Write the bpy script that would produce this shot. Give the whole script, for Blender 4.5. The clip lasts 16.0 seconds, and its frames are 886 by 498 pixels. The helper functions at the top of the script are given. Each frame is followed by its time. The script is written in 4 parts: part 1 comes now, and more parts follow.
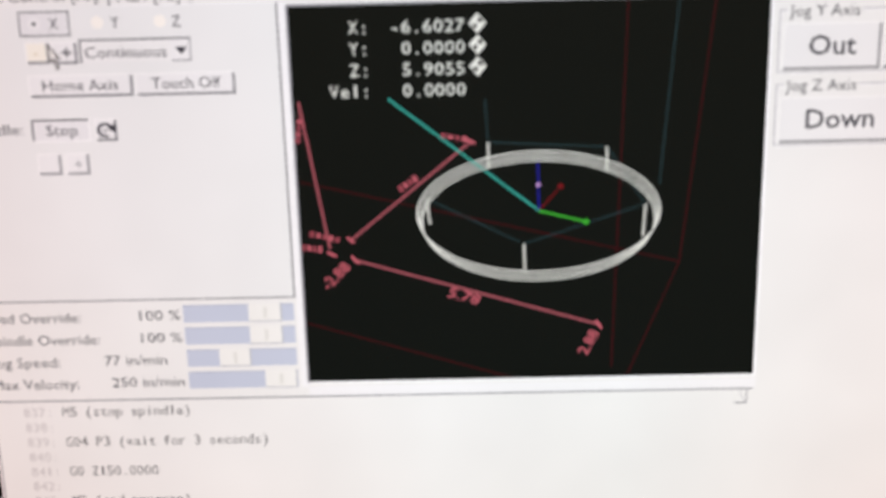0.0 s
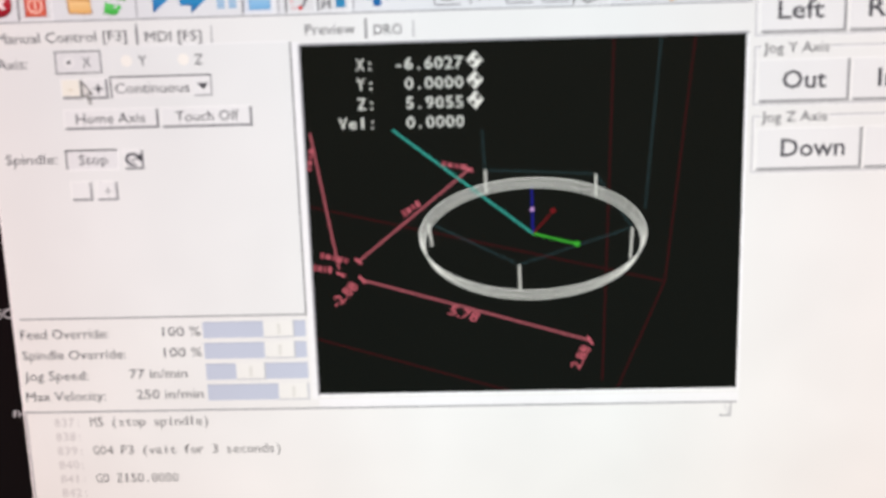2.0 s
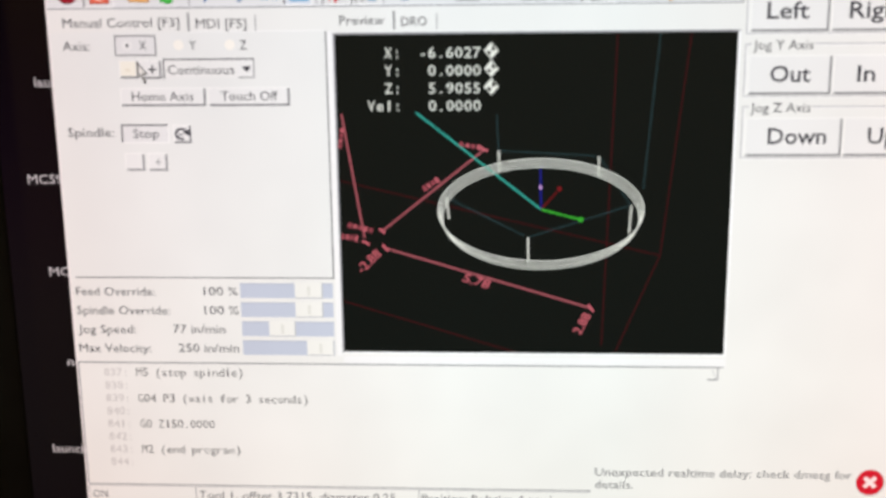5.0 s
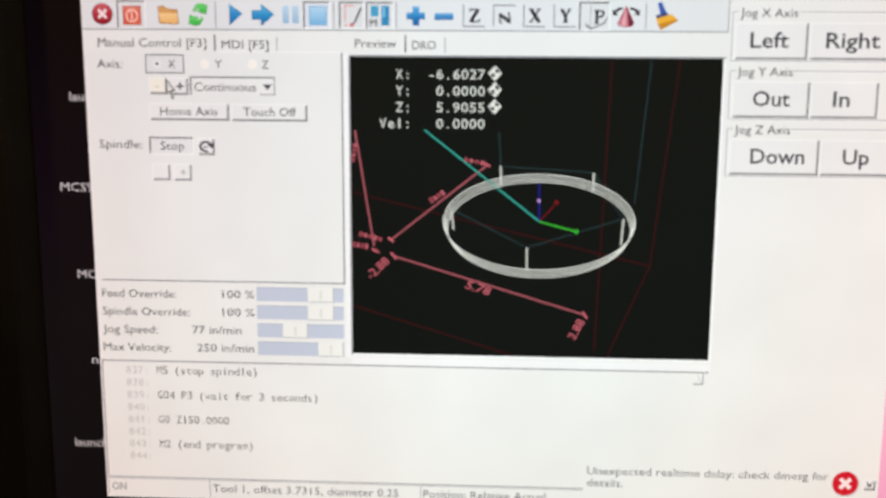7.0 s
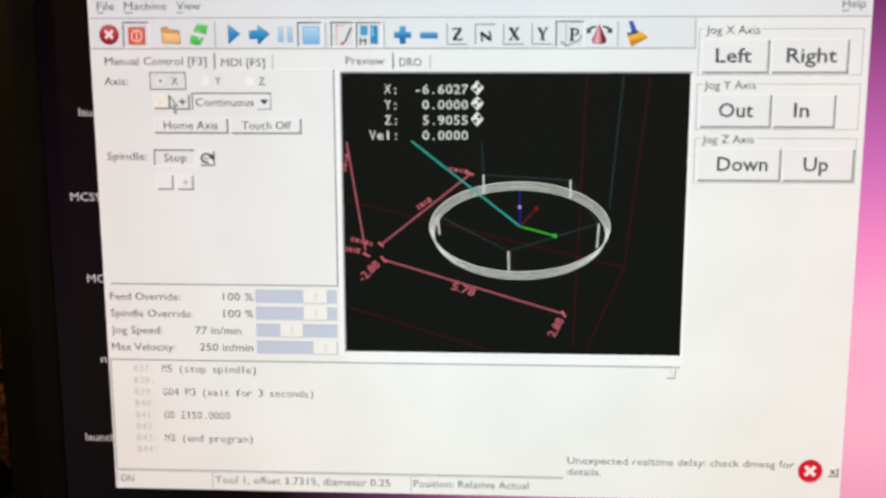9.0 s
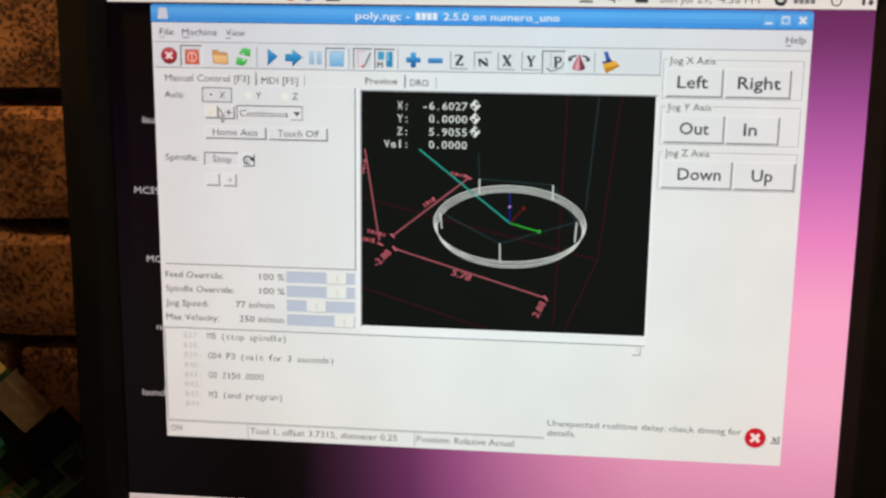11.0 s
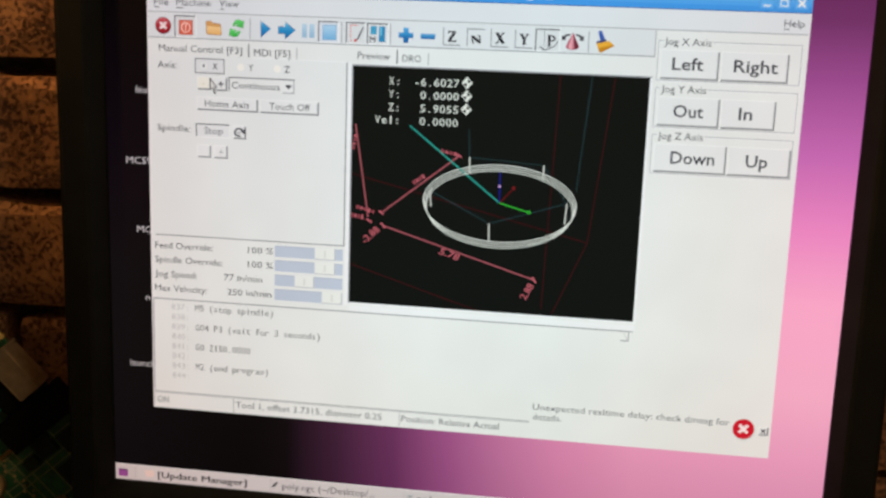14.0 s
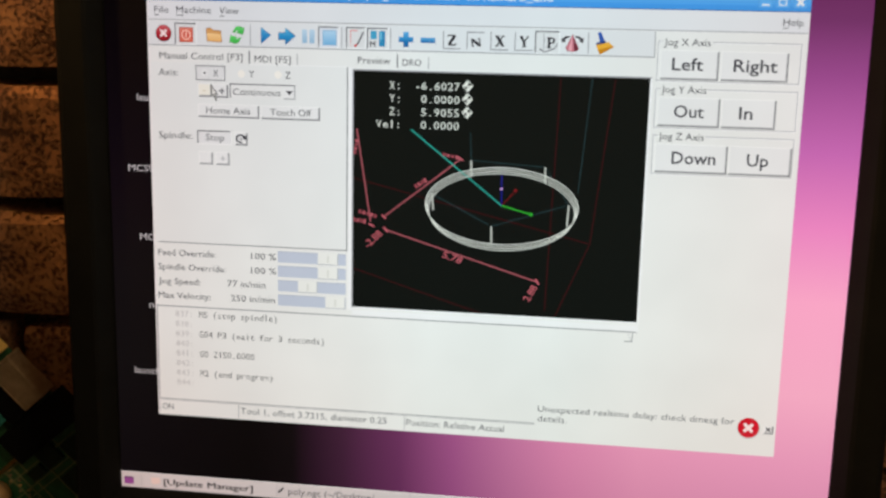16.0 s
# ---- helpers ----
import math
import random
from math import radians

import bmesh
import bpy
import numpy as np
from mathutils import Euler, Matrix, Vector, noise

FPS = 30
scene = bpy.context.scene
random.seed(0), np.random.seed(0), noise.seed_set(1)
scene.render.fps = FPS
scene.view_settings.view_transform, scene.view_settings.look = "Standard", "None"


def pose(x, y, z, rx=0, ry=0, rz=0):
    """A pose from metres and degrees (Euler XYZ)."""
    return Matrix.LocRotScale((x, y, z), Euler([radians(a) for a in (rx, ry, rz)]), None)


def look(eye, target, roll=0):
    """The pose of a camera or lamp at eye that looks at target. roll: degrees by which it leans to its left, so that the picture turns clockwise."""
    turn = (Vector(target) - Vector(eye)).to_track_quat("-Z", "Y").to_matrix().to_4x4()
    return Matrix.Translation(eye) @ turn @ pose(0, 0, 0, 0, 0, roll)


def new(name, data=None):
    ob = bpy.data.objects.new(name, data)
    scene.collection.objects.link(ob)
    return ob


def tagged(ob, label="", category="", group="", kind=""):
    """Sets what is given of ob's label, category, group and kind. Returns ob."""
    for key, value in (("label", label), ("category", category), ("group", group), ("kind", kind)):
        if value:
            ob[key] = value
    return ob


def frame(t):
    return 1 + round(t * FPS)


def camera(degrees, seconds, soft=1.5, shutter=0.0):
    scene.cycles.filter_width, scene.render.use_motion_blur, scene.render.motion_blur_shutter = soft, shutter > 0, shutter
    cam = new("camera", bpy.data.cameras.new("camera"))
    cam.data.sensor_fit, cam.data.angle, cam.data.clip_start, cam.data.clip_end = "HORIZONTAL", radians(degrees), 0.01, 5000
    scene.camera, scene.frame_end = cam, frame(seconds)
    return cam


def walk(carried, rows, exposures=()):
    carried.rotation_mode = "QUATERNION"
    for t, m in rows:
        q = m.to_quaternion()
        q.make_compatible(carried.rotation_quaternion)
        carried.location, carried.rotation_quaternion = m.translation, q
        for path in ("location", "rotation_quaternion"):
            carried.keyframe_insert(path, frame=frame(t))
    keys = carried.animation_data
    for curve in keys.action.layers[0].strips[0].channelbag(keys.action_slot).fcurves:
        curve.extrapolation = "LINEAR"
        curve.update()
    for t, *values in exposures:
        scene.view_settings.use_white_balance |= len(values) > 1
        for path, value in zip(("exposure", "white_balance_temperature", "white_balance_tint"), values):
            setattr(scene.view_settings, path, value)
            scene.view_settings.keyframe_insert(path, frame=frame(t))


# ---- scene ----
# A flat monitor in front of a brick wall, filmed by a camera that backs away from its screen.
# Screen space: metres from the middle of the panel, x right, y into the panel, z up along it.
TILT, SCREEN_Z = -8.0, 0.95
SCREEN = pose(0, 0, SCREEN_Z, TILT, 0, 0)
cam = camera(43.03, 16.0, soft=2.6)
# The lens cannot focus nearer than about half a metre, so that the screen is soft while the camera is close to it.
cam.data.dof.use_dof = True
cam.data.dof.focus_distance = 0.50
cam.data.dof.aperture_fstop = cam.data.lens / 2.4
ROWS = [
    (0, -0.00632, -0.27974, 0.08686, -0.00816, -0.18328, 0.06055, -1.49),
    (0.5, -0.00266, -0.28073, 0.08103, -0.00532, -0.18405, 0.05559, -1.67),
    (1, -0.00029, -0.28639, 0.07923, -0.00418, -0.18912, 0.05636, -1.93),
    (1.5, -0.00057, -0.29417, 0.08430, -0.00357, -0.19687, 0.06139, -1.10),
    (2, 0.00034, -0.30198, 0.08635, -0.00356, -0.20464, 0.06380, -1.75),
    (2.5, 0.00222, -0.30754, 0.08217, -0.00176, -0.20996, 0.06070, -1.22),
    (3, 0.00408, -0.31412, 0.08427, 0.00054, -0.21625, 0.06403, -1.31),
    (3.5, 0.00519, -0.31945, 0.08812, 0.00038, -0.22183, 0.06699, -1.43),
    (4, 0.00372, -0.32260, 0.09276, -0.00251, -0.22537, 0.07026, -1.84),
    (4.2, 0.00316, -0.32307, 0.09135, -0.00326, -0.22589, 0.06869, -1.37),
    (6.3, 0.00446, -0.35673, 0.08016, -0.00155, -0.25894, 0.06010, -0.18),
    (6.5, 0.00378, -0.35669, 0.08134, -0.00260, -0.25883, 0.06177, -0.07),
    (7, 0.00188, -0.36127, 0.08016, -0.00356, -0.26322, 0.06129, 0.28),
    (7.5, 0.00445, -0.36554, 0.08104, -0.00076, -0.26743, 0.06239, 0.21),
    (8, 0.00571, -0.36917, 0.08176, 0.00106, -0.27102, 0.06316, -0.23),
    (8.5, 0.00863, -0.37769, 0.08590, 0.00438, -0.27956, 0.06712, -0.16),
    (9, 0.00817, -0.38434, 0.08531, 0.00261, -0.28626, 0.06661, -0.11),
    (9.2, 0.01101, -0.38634, 0.08467, 0.00494, -0.28836, 0.06561, -0.17),
    (11.3, 0.03935, -0.45618, 0.10103, 0.02940, -0.35871, 0.08104, 0.77),
    (11.5, 0.04462, -0.45008, 0.09675, 0.03473, -0.35279, 0.07584, 0.76),
    (12, 0.04633, -0.44183, 0.09843, 0.03468, -0.34479, 0.07727, 0.21),
    (12.5, 0.04798, -0.43582, 0.09774, 0.03599, -0.33881, 0.07660, 0.59),
    (13, 0.04878, -0.43520, 0.09579, 0.03624, -0.33814, 0.07523, 0.77),
    (13.5, 0.04899, -0.44272, 0.09464, 0.03492, -0.34603, 0.07339, 1.15),
    (14, 0.05133, -0.44773, 0.09267, 0.03820, -0.35067, 0.07254, 2.05),
    (14.5, 0.05317, -0.45512, 0.09628, 0.03958, -0.35782, 0.07764, 1.17),
    (15, 0.04658, -0.45237, 0.09421, 0.03154, -0.35540, 0.07494, 0.59),
    (15.5, 0.04934, -0.44933, 0.09296, 0.03563, -0.35230, 0.07302, 1.04),
    (16, 0.05018, -0.44872, 0.09224, 0.03706, -0.35157, 0.07251, 1.25),
]
EXPOSURES = [(0.0, 0.2, 6500, 15.5), (1.5, 0.24, 6500, 14), (3.5, 0.31, 6500, 12.5), (4.2, 0.31, 6500, 11.5), (6.5, 0.22, 6500, 10), (9.0, 0.23, 6480, 8), (11.5, 0.07, 6320, 6), (16.0, 0.07, 6320, 6)]
walk(cam, [(t, SCREEN @ look((x, y, z), (tx, ty, tz), roll)) for t, x, y, z, tx, ty, tz, roll in ROWS], EXPOSURES)

# ---- world and lamps ----
world = bpy.data.worlds.new("world")
scene.world = world
world.use_nodes = True
world.node_tree.nodes["Background"].inputs[0].default_value = (1.0, 0.75, 0.5, 1)
world.node_tree.nodes["Background"].inputs[1].default_value = 0.02


# The room's warm ceiling bulb, behind, above and to the right of the camera: the monitor shades the wall on its left.
data = bpy.data.lights.new("ceiling_bulb", "POINT")
data.energy, data.color, data.shadow_soft_size = 23.0, (1.0, 0.74, 0.46), 0.08
new("ceiling_bulb", data).location = (1.0, -1.25, 2.25)
# Added unseen spot above the bench, left, that grazes and brightens the upper bricks.
data = bpy.data.lights.new("upper_brick_spot", "SPOT")
data.energy, data.color, data.shadow_soft_size, data.spot_size, data.spot_blend = 42.0, (1.0, 0.54, 0.19), 0.03, radians(43), 0.7
new("upper_brick_spot", data).matrix_world = look((-0.66, -0.20, 1.80), (-0.23, 0.085, 1.345))

# ---- materials ----
PX = 0.297e-3


def lin(rgb):
    out = []
    for c in rgb:
        c = max(c, 0) / 255
        out.append(c / 12.92 if c <= 0.04045 else ((c + 0.055) / 1.055) ** 2.4)
    return tuple(out)


def node(tree, kind, **inputs):
    n = tree.nodes.new(kind)
    for key, value in inputs.items():
        n.inputs[key.replace("_", " ")].default_value = value
    return n


def ramp(tree, stops):
    n = tree.nodes.new("ShaderNodeValToRGB")
    el = n.color_ramp.elements
    while len(el) < len(stops):
        el.new(0.5)
    for e, (p, c) in zip(el, stops):
        e.position, e.color = p, (*c, 1)
    return n


def blank(name):
    m = bpy.data.materials.new(name)
    m.use_nodes = True
    return m, m.node_tree, m.node_tree.nodes["Principled BSDF"]


def make_panel_tint():
    """The old panel's viewing-angle shift, put into its colour: greenish white in the middle, pinker to the sides, with
    faint mottling.
    """
    g = bpy.data.node_groups.new("panel_tint", "ShaderNodeTree")
    g.interface.new_socket("Color", in_out="INPUT", socket_type="NodeSocketColor")
    g.interface.new_socket("Color", in_out="OUTPUT", socket_type="NodeSocketColor")
    a, b = g.nodes.new("NodeGroupInput"), g.nodes.new("NodeGroupOutput")
    co = g.nodes.new("ShaderNodeTexCoord")
    sep = g.nodes.new("ShaderNodeSeparateXYZ")
    g.links.new(co.outputs["Object"], sep.inputs[0])
    across = node(g, "ShaderNodeMapRange", From_Min=-0.152, From_Max=0.152)
    g.links.new(sep.outputs["X"], across.inputs["Value"])
    rx = ramp(g, [(0.0, (0.88, 0.77, 0.74)), (0.10, (0.88, 0.80, 0.78)), (0.20, (0.895, 0.85, 0.835)), (0.32, (0.94, 0.925, 0.91)), (0.45, (0.935, 0.965, 0.955)), (0.62, (0.93, 0.97, 0.955)),
                  (0.86, (0.95, 0.905, 0.875)), (1.0, (0.95, 0.85, 0.83))])
    g.links.new(across.outputs[0], rx.inputs[0])
    up = node(g, "ShaderNodeMapRange", From_Min=-0.114, From_Max=0.114)
    g.links.new(sep.outputs["Z"], up.inputs["Value"])
    rz = ramp(g, [(0.0, (0.95, 0.90, 0.87)), (0.2, (0.975, 0.945, 0.92)), (0.35, (1.0, 0.995, 0.985)), (0.7, (0.98, 0.98, 0.99)), (1.0, (0.92, 0.94, 0.97))])
    g.links.new(up.outputs[0], rz.inputs[0])
    noise_tex = node(g, "ShaderNodeTexNoise", Scale=26.0, Detail=2.0)
    g.links.new(co.outputs["Object"], noise_tex.inputs["Vector"])
    mott = node(g, "ShaderNodeMapRange", From_Min=0.3, From_Max=0.7, To_Min=0.965, To_Max=1.025)
    g.links.new(noise_tex.outputs["Fac"], mott.inputs["Value"])
    last = a.outputs[0]
    for other in (rx.outputs[0], rz.outputs[0], mott.outputs[0]):
        mul = g.nodes.new("ShaderNodeMix")
        mul.data_type, mul.blend_type = "RGBA", "MULTIPLY"
        mul.inputs["Factor"].default_value = 1
        g.links.new(last, mul.inputs["A"])
        g.links.new(other, mul.inputs["B"])
        last = mul.outputs["Result"]
    g.links.new(last, b.inputs[0])
    return g


PANEL_TINT = make_panel_tint()
GLOW = 1.0
_lit = {}


def lit(rgb):
    """A patch of the lit panel: one colour, or upper and lower edge and the colours between them."""
    rgb = tuple(rgb)
    if rgb in _lit:
        return _lit[rgb]
    m, t, p = blank("panel_shaded" if isinstance(rgb[2], tuple) else "panel_%02x%02x%02x" % rgb)
    p.inputs["Base Color"].default_value = (0.005, 0.005, 0.0055, 1)
    p.inputs["Roughness"].default_value = 0.45
    p.inputs["Specular IOR Level"].default_value = 0.12
    grp = t.nodes.new("ShaderNodeGroup")
    grp.node_tree = PANEL_TINT
    if isinstance(rgb[2], tuple):
        v0, v1, stops = rgb
        sep = t.nodes.new("ShaderNodeSeparateXYZ")
        t.links.new(t.nodes.new("ShaderNodeTexCoord").outputs["Object"], sep.inputs[0])
        down = node(t, "ShaderNodeMapRange", From_Min=(384 - v0) * PX, From_Max=(384 - v1) * PX)
        t.links.new(sep.outputs["Z"], down.inputs["Value"])
        shade = ramp(t, [(k / (len(stops) - 1), lin(c)) for k, c in enumerate(stops)])
        t.links.new(down.outputs[0], shade.inputs[0])
        t.links.new(shade.outputs[0], grp.inputs[0])
    else:
        grp.inputs[0].default_value = (*lin(rgb), 1)
    t.links.new(grp.outputs[0], p.inputs["Emission Color"])
    p.inputs["Emission Strength"].default_value = GLOW
    _lit[rgb] = m
    return m


def make_wallpaper():
    m, t, p = blank("panel_wallpaper")
    p.inputs["Base Color"].default_value = (0.005, 0.005, 0.0055, 1)
    p.inputs["Roughness"].default_value = 0.45
    p.inputs["Specular IOR Level"].default_value = 0.12
    co = t.nodes.new("ShaderNodeTexCoord")
    sep = t.nodes.new("ShaderNodeSeparateXYZ")
    t.links.new(co.outputs["Object"], sep.inputs[0])
    across = node(t, "ShaderNodeMapRange", From_Min=-512 * PX, From_Max=512 * PX)
    down = node(t, "ShaderNodeMapRange", From_Min=384 * PX, From_Max=-384 * PX)
    t.links.new(sep.outputs["X"], across.inputs["Value"])
    t.links.new(sep.outputs["Z"], down.inputs["Value"])
    end = lin((222, 140, 180))
    ru = ramp(t, [(u / 1024, tuple(min(a / b, 1) for a, b in zip(lin(c), end))) for u, c in
                  [(0, (13, 8, 12)), (200, (8, 5, 7)), (262, (14, 8, 12)), (337, (60, 28, 52)), (420, (100, 45, 88)), (498, (148, 74, 128)),
                   (577, (180, 103, 150)), (655, (203, 120, 164)), (760, (217, 136, 175)), (985, (222, 140, 180))]])
    rv = ramp(t, [(v / 768, lin(c)) for v, c in
                  [(0, (100, 38, 84)), (60, (112, 48, 98)), (130, (150, 70, 134)), (230, (194, 100, 170)), (330, (232, 130, 186)),
                   (430, (246, 161, 192)), (560, (241, 164, 188)), (660, (226, 146, 176)), (768, (205, 130, 160))]])
    t.links.new(across.outputs[0], ru.inputs[0])
    t.links.new(down.outputs[0], rv.inputs[0])
    mul = t.nodes.new("ShaderNodeMix")
    mul.data_type, mul.blend_type = "RGBA", "MULTIPLY"
    mul.inputs["Factor"].default_value = 1
    t.links.new(ru.outputs[0], mul.inputs["A"])
    t.links.new(rv.outputs[0], mul.inputs["B"])
    t.links.new(mul.outputs["Result"], p.inputs["Emission Color"])
    p.inputs["Emission Strength"].default_value = GLOW
    return m


def surface(name, colour, rough=0.6, metal=0.0, spread=0.25, scale=60.0, bump=0.0, bump_scale=400.0, per_object=0.0, specular=0.5):
    """A worn surface: base colour that varies at two scales, with fine relief."""
    m, t, p = blank(name)
    co = t.nodes.new("ShaderNodeTexCoord")
    big = node(t, "ShaderNodeTexNoise", Scale=scale, Detail=5.0, Roughness=0.6)
    t.links.new(co.outputs["Object"], big.inputs["Vector"])
    dark, light = tuple(c * (1 - spread) for c in colour), tuple(min(c * (1 + spread), 1) for c in colour)
    r = ramp(t, [(0.3, dark), (0.7, light)])
    t.links.new(big.outputs["Fac"], r.inputs[0])
    out = r.outputs[0]
    if per_object:
        info = t.nodes.new("ShaderNodeObjectInfo")
        mr = node(t, "ShaderNodeMapRange", To_Min=1 - per_object, To_Max=1 + per_object)
        t.links.new(info.outputs["Random"], mr.inputs["Value"])
        mul = t.nodes.new("ShaderNodeMix")
        mul.data_type, mul.blend_type = "RGBA", "MULTIPLY"
        mul.inputs["Factor"].default_value = 1
        t.links.new(out, mul.inputs["A"])
        t.links.new(mr.outputs[0], mul.inputs["B"])
        out = mul.outputs["Result"]
    t.links.new(out, p.inputs["Base Color"])
    p.inputs["Roughness"].default_value = rough
    p.inputs["Metallic"].default_value = metal
    p.inputs["Specular IOR Level"].default_value = specular
    if bump:
        fine = node(t, "ShaderNodeTexNoise", Scale=bump_scale, Detail=4.0)
        t.links.new(co.outputs["Object"], fine.inputs["Vector"])
        b = node(t, "ShaderNodeBump", Strength=bump, Distance=0.002)
        t.links.new(fine.outputs["Fac"], b.inputs["Height"])
        t.links.new(b.outputs[0], p.inputs["Normal"])
    return m


def make_brick_material():
    m, t, p = blank("brick")
    co = t.nodes.new("ShaderNodeTexCoord")
    info = t.nodes.new("ShaderNodeObjectInfo")
    shift = node(t, "ShaderNodeVectorMath")
    shift.operation = "ADD"
    t.links.new(co.outputs["Object"], shift.inputs[0])
    far = t.nodes.new("ShaderNodeMath")
    far.operation = "MULTIPLY"
    far.inputs[1].default_value = 31.0
    t.links.new(info.outputs["Random"], far.inputs[0])
    t.links.new(far.outputs[0], shift.inputs[1])
    stretch = node(t, "ShaderNodeMapping", Scale=(1.0, 1.0, 1.0))
    t.links.new(shift.outputs[0], stretch.inputs["Vector"])
    grain = node(t, "ShaderNodeTexNoise", Scale=400.0, Detail=4.0, Roughness=0.58)
    t.links.new(stretch.outputs[0], grain.inputs["Vector"])
    blotch = node(t, "ShaderNodeTexNoise", Scale=34.0, Detail=4.0)
    t.links.new(stretch.outputs[0], blotch.inputs["Vector"])
    # Pits crowd in some places and leave others smooth.
    crowd = node(t, "ShaderNodeMapRange", From_Min=0.35, From_Max=0.65, To_Min=-0.085, To_Max=0.055)
    t.links.new(blotch.outputs["Fac"], crowd.inputs["Value"])
    pits = t.nodes.new("ShaderNodeMath")
    pits.operation = "ADD"
    t.links.new(grain.outputs["Fac"], pits.inputs[0])
    t.links.new(crowd.outputs[0], pits.inputs[1])
    base = ramp(t, [(0.25, (0.22, 0.090, 0.044)), (0.5, (0.35, 0.158, 0.074)), (0.75, (0.45, 0.225, 0.102))])
    t.links.new(blotch.outputs["Fac"], base.inputs[0])
    holes = ramp(t, [(0.33, (0.20, 0.15, 0.13)), (0.42, (0.60, 0.54, 0.49)), (0.50, (1, 1, 1)), (0.66, (1.1, 1.08, 1.0)), (0.74, (1.6, 1.6, 1.4))])
    t.links.new(pits.outputs[0], holes.inputs[0])
    mul = t.nodes.new("ShaderNodeMix")
    mul.data_type, mul.blend_type = "RGBA", "MULTIPLY"
    mul.inputs["Factor"].default_value = 1
    t.links.new(base.outputs[0], mul.inputs["A"])
    t.links.new(holes.outputs[0], mul.inputs["B"])
    each = node(t, "ShaderNodeMapRange", To_Min=0.8, To_Max=1.12)
    t.links.new(info.outputs["Random"], each.inputs["Value"])
    mul2 = t.nodes.new("ShaderNodeMix")
    mul2.data_type, mul2.blend_type = "RGBA", "MULTIPLY"
    mul2.inputs["Factor"].default_value = 1
    t.links.new(mul.outputs["Result"], mul2.inputs["A"])
    t.links.new(each.outputs[0], mul2.inputs["B"])
    t.links.new(mul2.outputs["Result"], p.inputs["Base Color"])
    p.inputs["Roughness"].default_value = 0.85
    b = node(t, "ShaderNodeBump", Strength=0.9, Distance=0.0022)
    deep = node(t, "ShaderNodeMapRange", From_Min=0.32, From_Max=0.52)
    t.links.new(pits.outputs[0], deep.inputs["Value"])
    t.links.new(deep.outputs[0], b.inputs["Height"])
    t.links.new(b.outputs[0], p.inputs["Normal"])
    return m


BRICK = make_brick_material()
MORTAR = surface("mortar", (0.07, 0.055, 0.045), 0.95, spread=0.4, scale=90, bump=0.8, bump_scale=500)
BLACK_PLASTIC = surface("black_plastic", (0.0085, 0.0088, 0.0082), 0.55, spread=0.25, scale=40, bump=0.12, bump_scale=2600, specular=0.12)
PLASTER = surface("plaster", (0.45, 0.42, 0.38), 0.9, spread=0.08, scale=3, bump=0.2, bump_scale=80)
CONCRETE = surface("concrete", (0.2, 0.19, 0.18), 0.85, spread=0.2, scale=4, bump=0.3, bump_scale=60)
BENCH_WOOD = surface("bench_wood", (0.16, 0.1, 0.06), 0.6, spread=0.3, scale=14, bump=0.2, bump_scale=150)
PCB = surface("circuit_board", (0.03, 0.12, 0.05), 0.3, spread=0.35, scale=120, bump=0.1, bump_scale=700)
PCB_TRACE = surface("circuit_trace", (0.24, 0.27, 0.13), 0.4, spread=0.25, scale=200)
STEEL = surface("connector_steel", (0.38, 0.28, 0.17), 0.5, 0.45, spread=0.25, scale=150, bump=0.1)
GOLD = surface("gold_pin", (0.8, 0.55, 0.2), 0.3, 1.0, spread=0.1)
YELLOW = surface("yellow_plastic", (0.85, 0.60, 0.17), 0.5, spread=0.15, scale=90)
TEAL = surface("teal_plastic", (0.045, 0.25, 0.20), 0.5, spread=0.2, scale=90)
# Near black that stands in for the shade in gaps and openings.
DARK_FILL = surface("dark_fill", (0.005, 0.005, 0.005), 0.7, spread=0.2, specular=0.1)
CHIP = surface("chip_resin", (0.014, 0.026, 0.015), 0.5, spread=0.3, scale=200, specular=0.25)
TAN = surface("tan_capacitor", (0.52, 0.32, 0.14), 0.5, spread=0.25, scale=120)


# ---- mesh helpers ----
def part(name, bm, material, parent=None, label="", smooth=False):
    me = bpy.data.meshes.new(name)
    bm.to_mesh(me)
    bm.free()
    for m in (material if isinstance(material, (list, tuple)) else [material]):
        me.materials.append(m)
    if smooth:
        for f in me.polygons:
            f.use_smooth = True
    ob = new(name, me)
    ob.parent = parent
    if label:
        tagged(ob, label)
    return ob


def add_box(bm, lo, hi, bevel=0.0, m=Matrix.Identity(4), index=0):
    """A bevelled box between two corners."""
    size, mid = [b - a for a, b in zip(lo, hi)], [(a + b) / 2 for a, b in zip(lo, hi)]
    made = bmesh.ops.create_cube(bm, size=1.0, matrix=m @ Matrix.Translation(mid) @ Matrix.Diagonal((*size, 1)))
    verts = made["verts"]
    faces = {f for v in verts for f in v.link_faces}
    for f in faces:
        f.material_index = index
    if bevel:
        edges = {e for v in verts for e in v.link_edges}
        bmesh.ops.bevel(bm, geom=list(edges), offset=bevel, segments=2, affect="EDGES", profile=0.5)


def add_cylinder(bm, r, depth, m, segments=20, r2=None, index=0):
    made = bmesh.ops.create_cone(bm, cap_ends=True, segments=segments, radius1=r, radius2=r if r2 is None else r2, depth=depth, matrix=m)
    for f in {f for v in made["verts"] for f in v.link_faces}:
        f.material_index = index


# ---- the monitor ----
monitor = new("monitor")
monitor.matrix_world = SCREEN
tagged(monitor, "black plastic flat monitor, switched on, in front of a brick wall", "monitor")

# Frame: one closed ring with a chamfer that falls inwards to the panel.
HALF_W, HALF_H = 512.4 * PX, 384 * PX
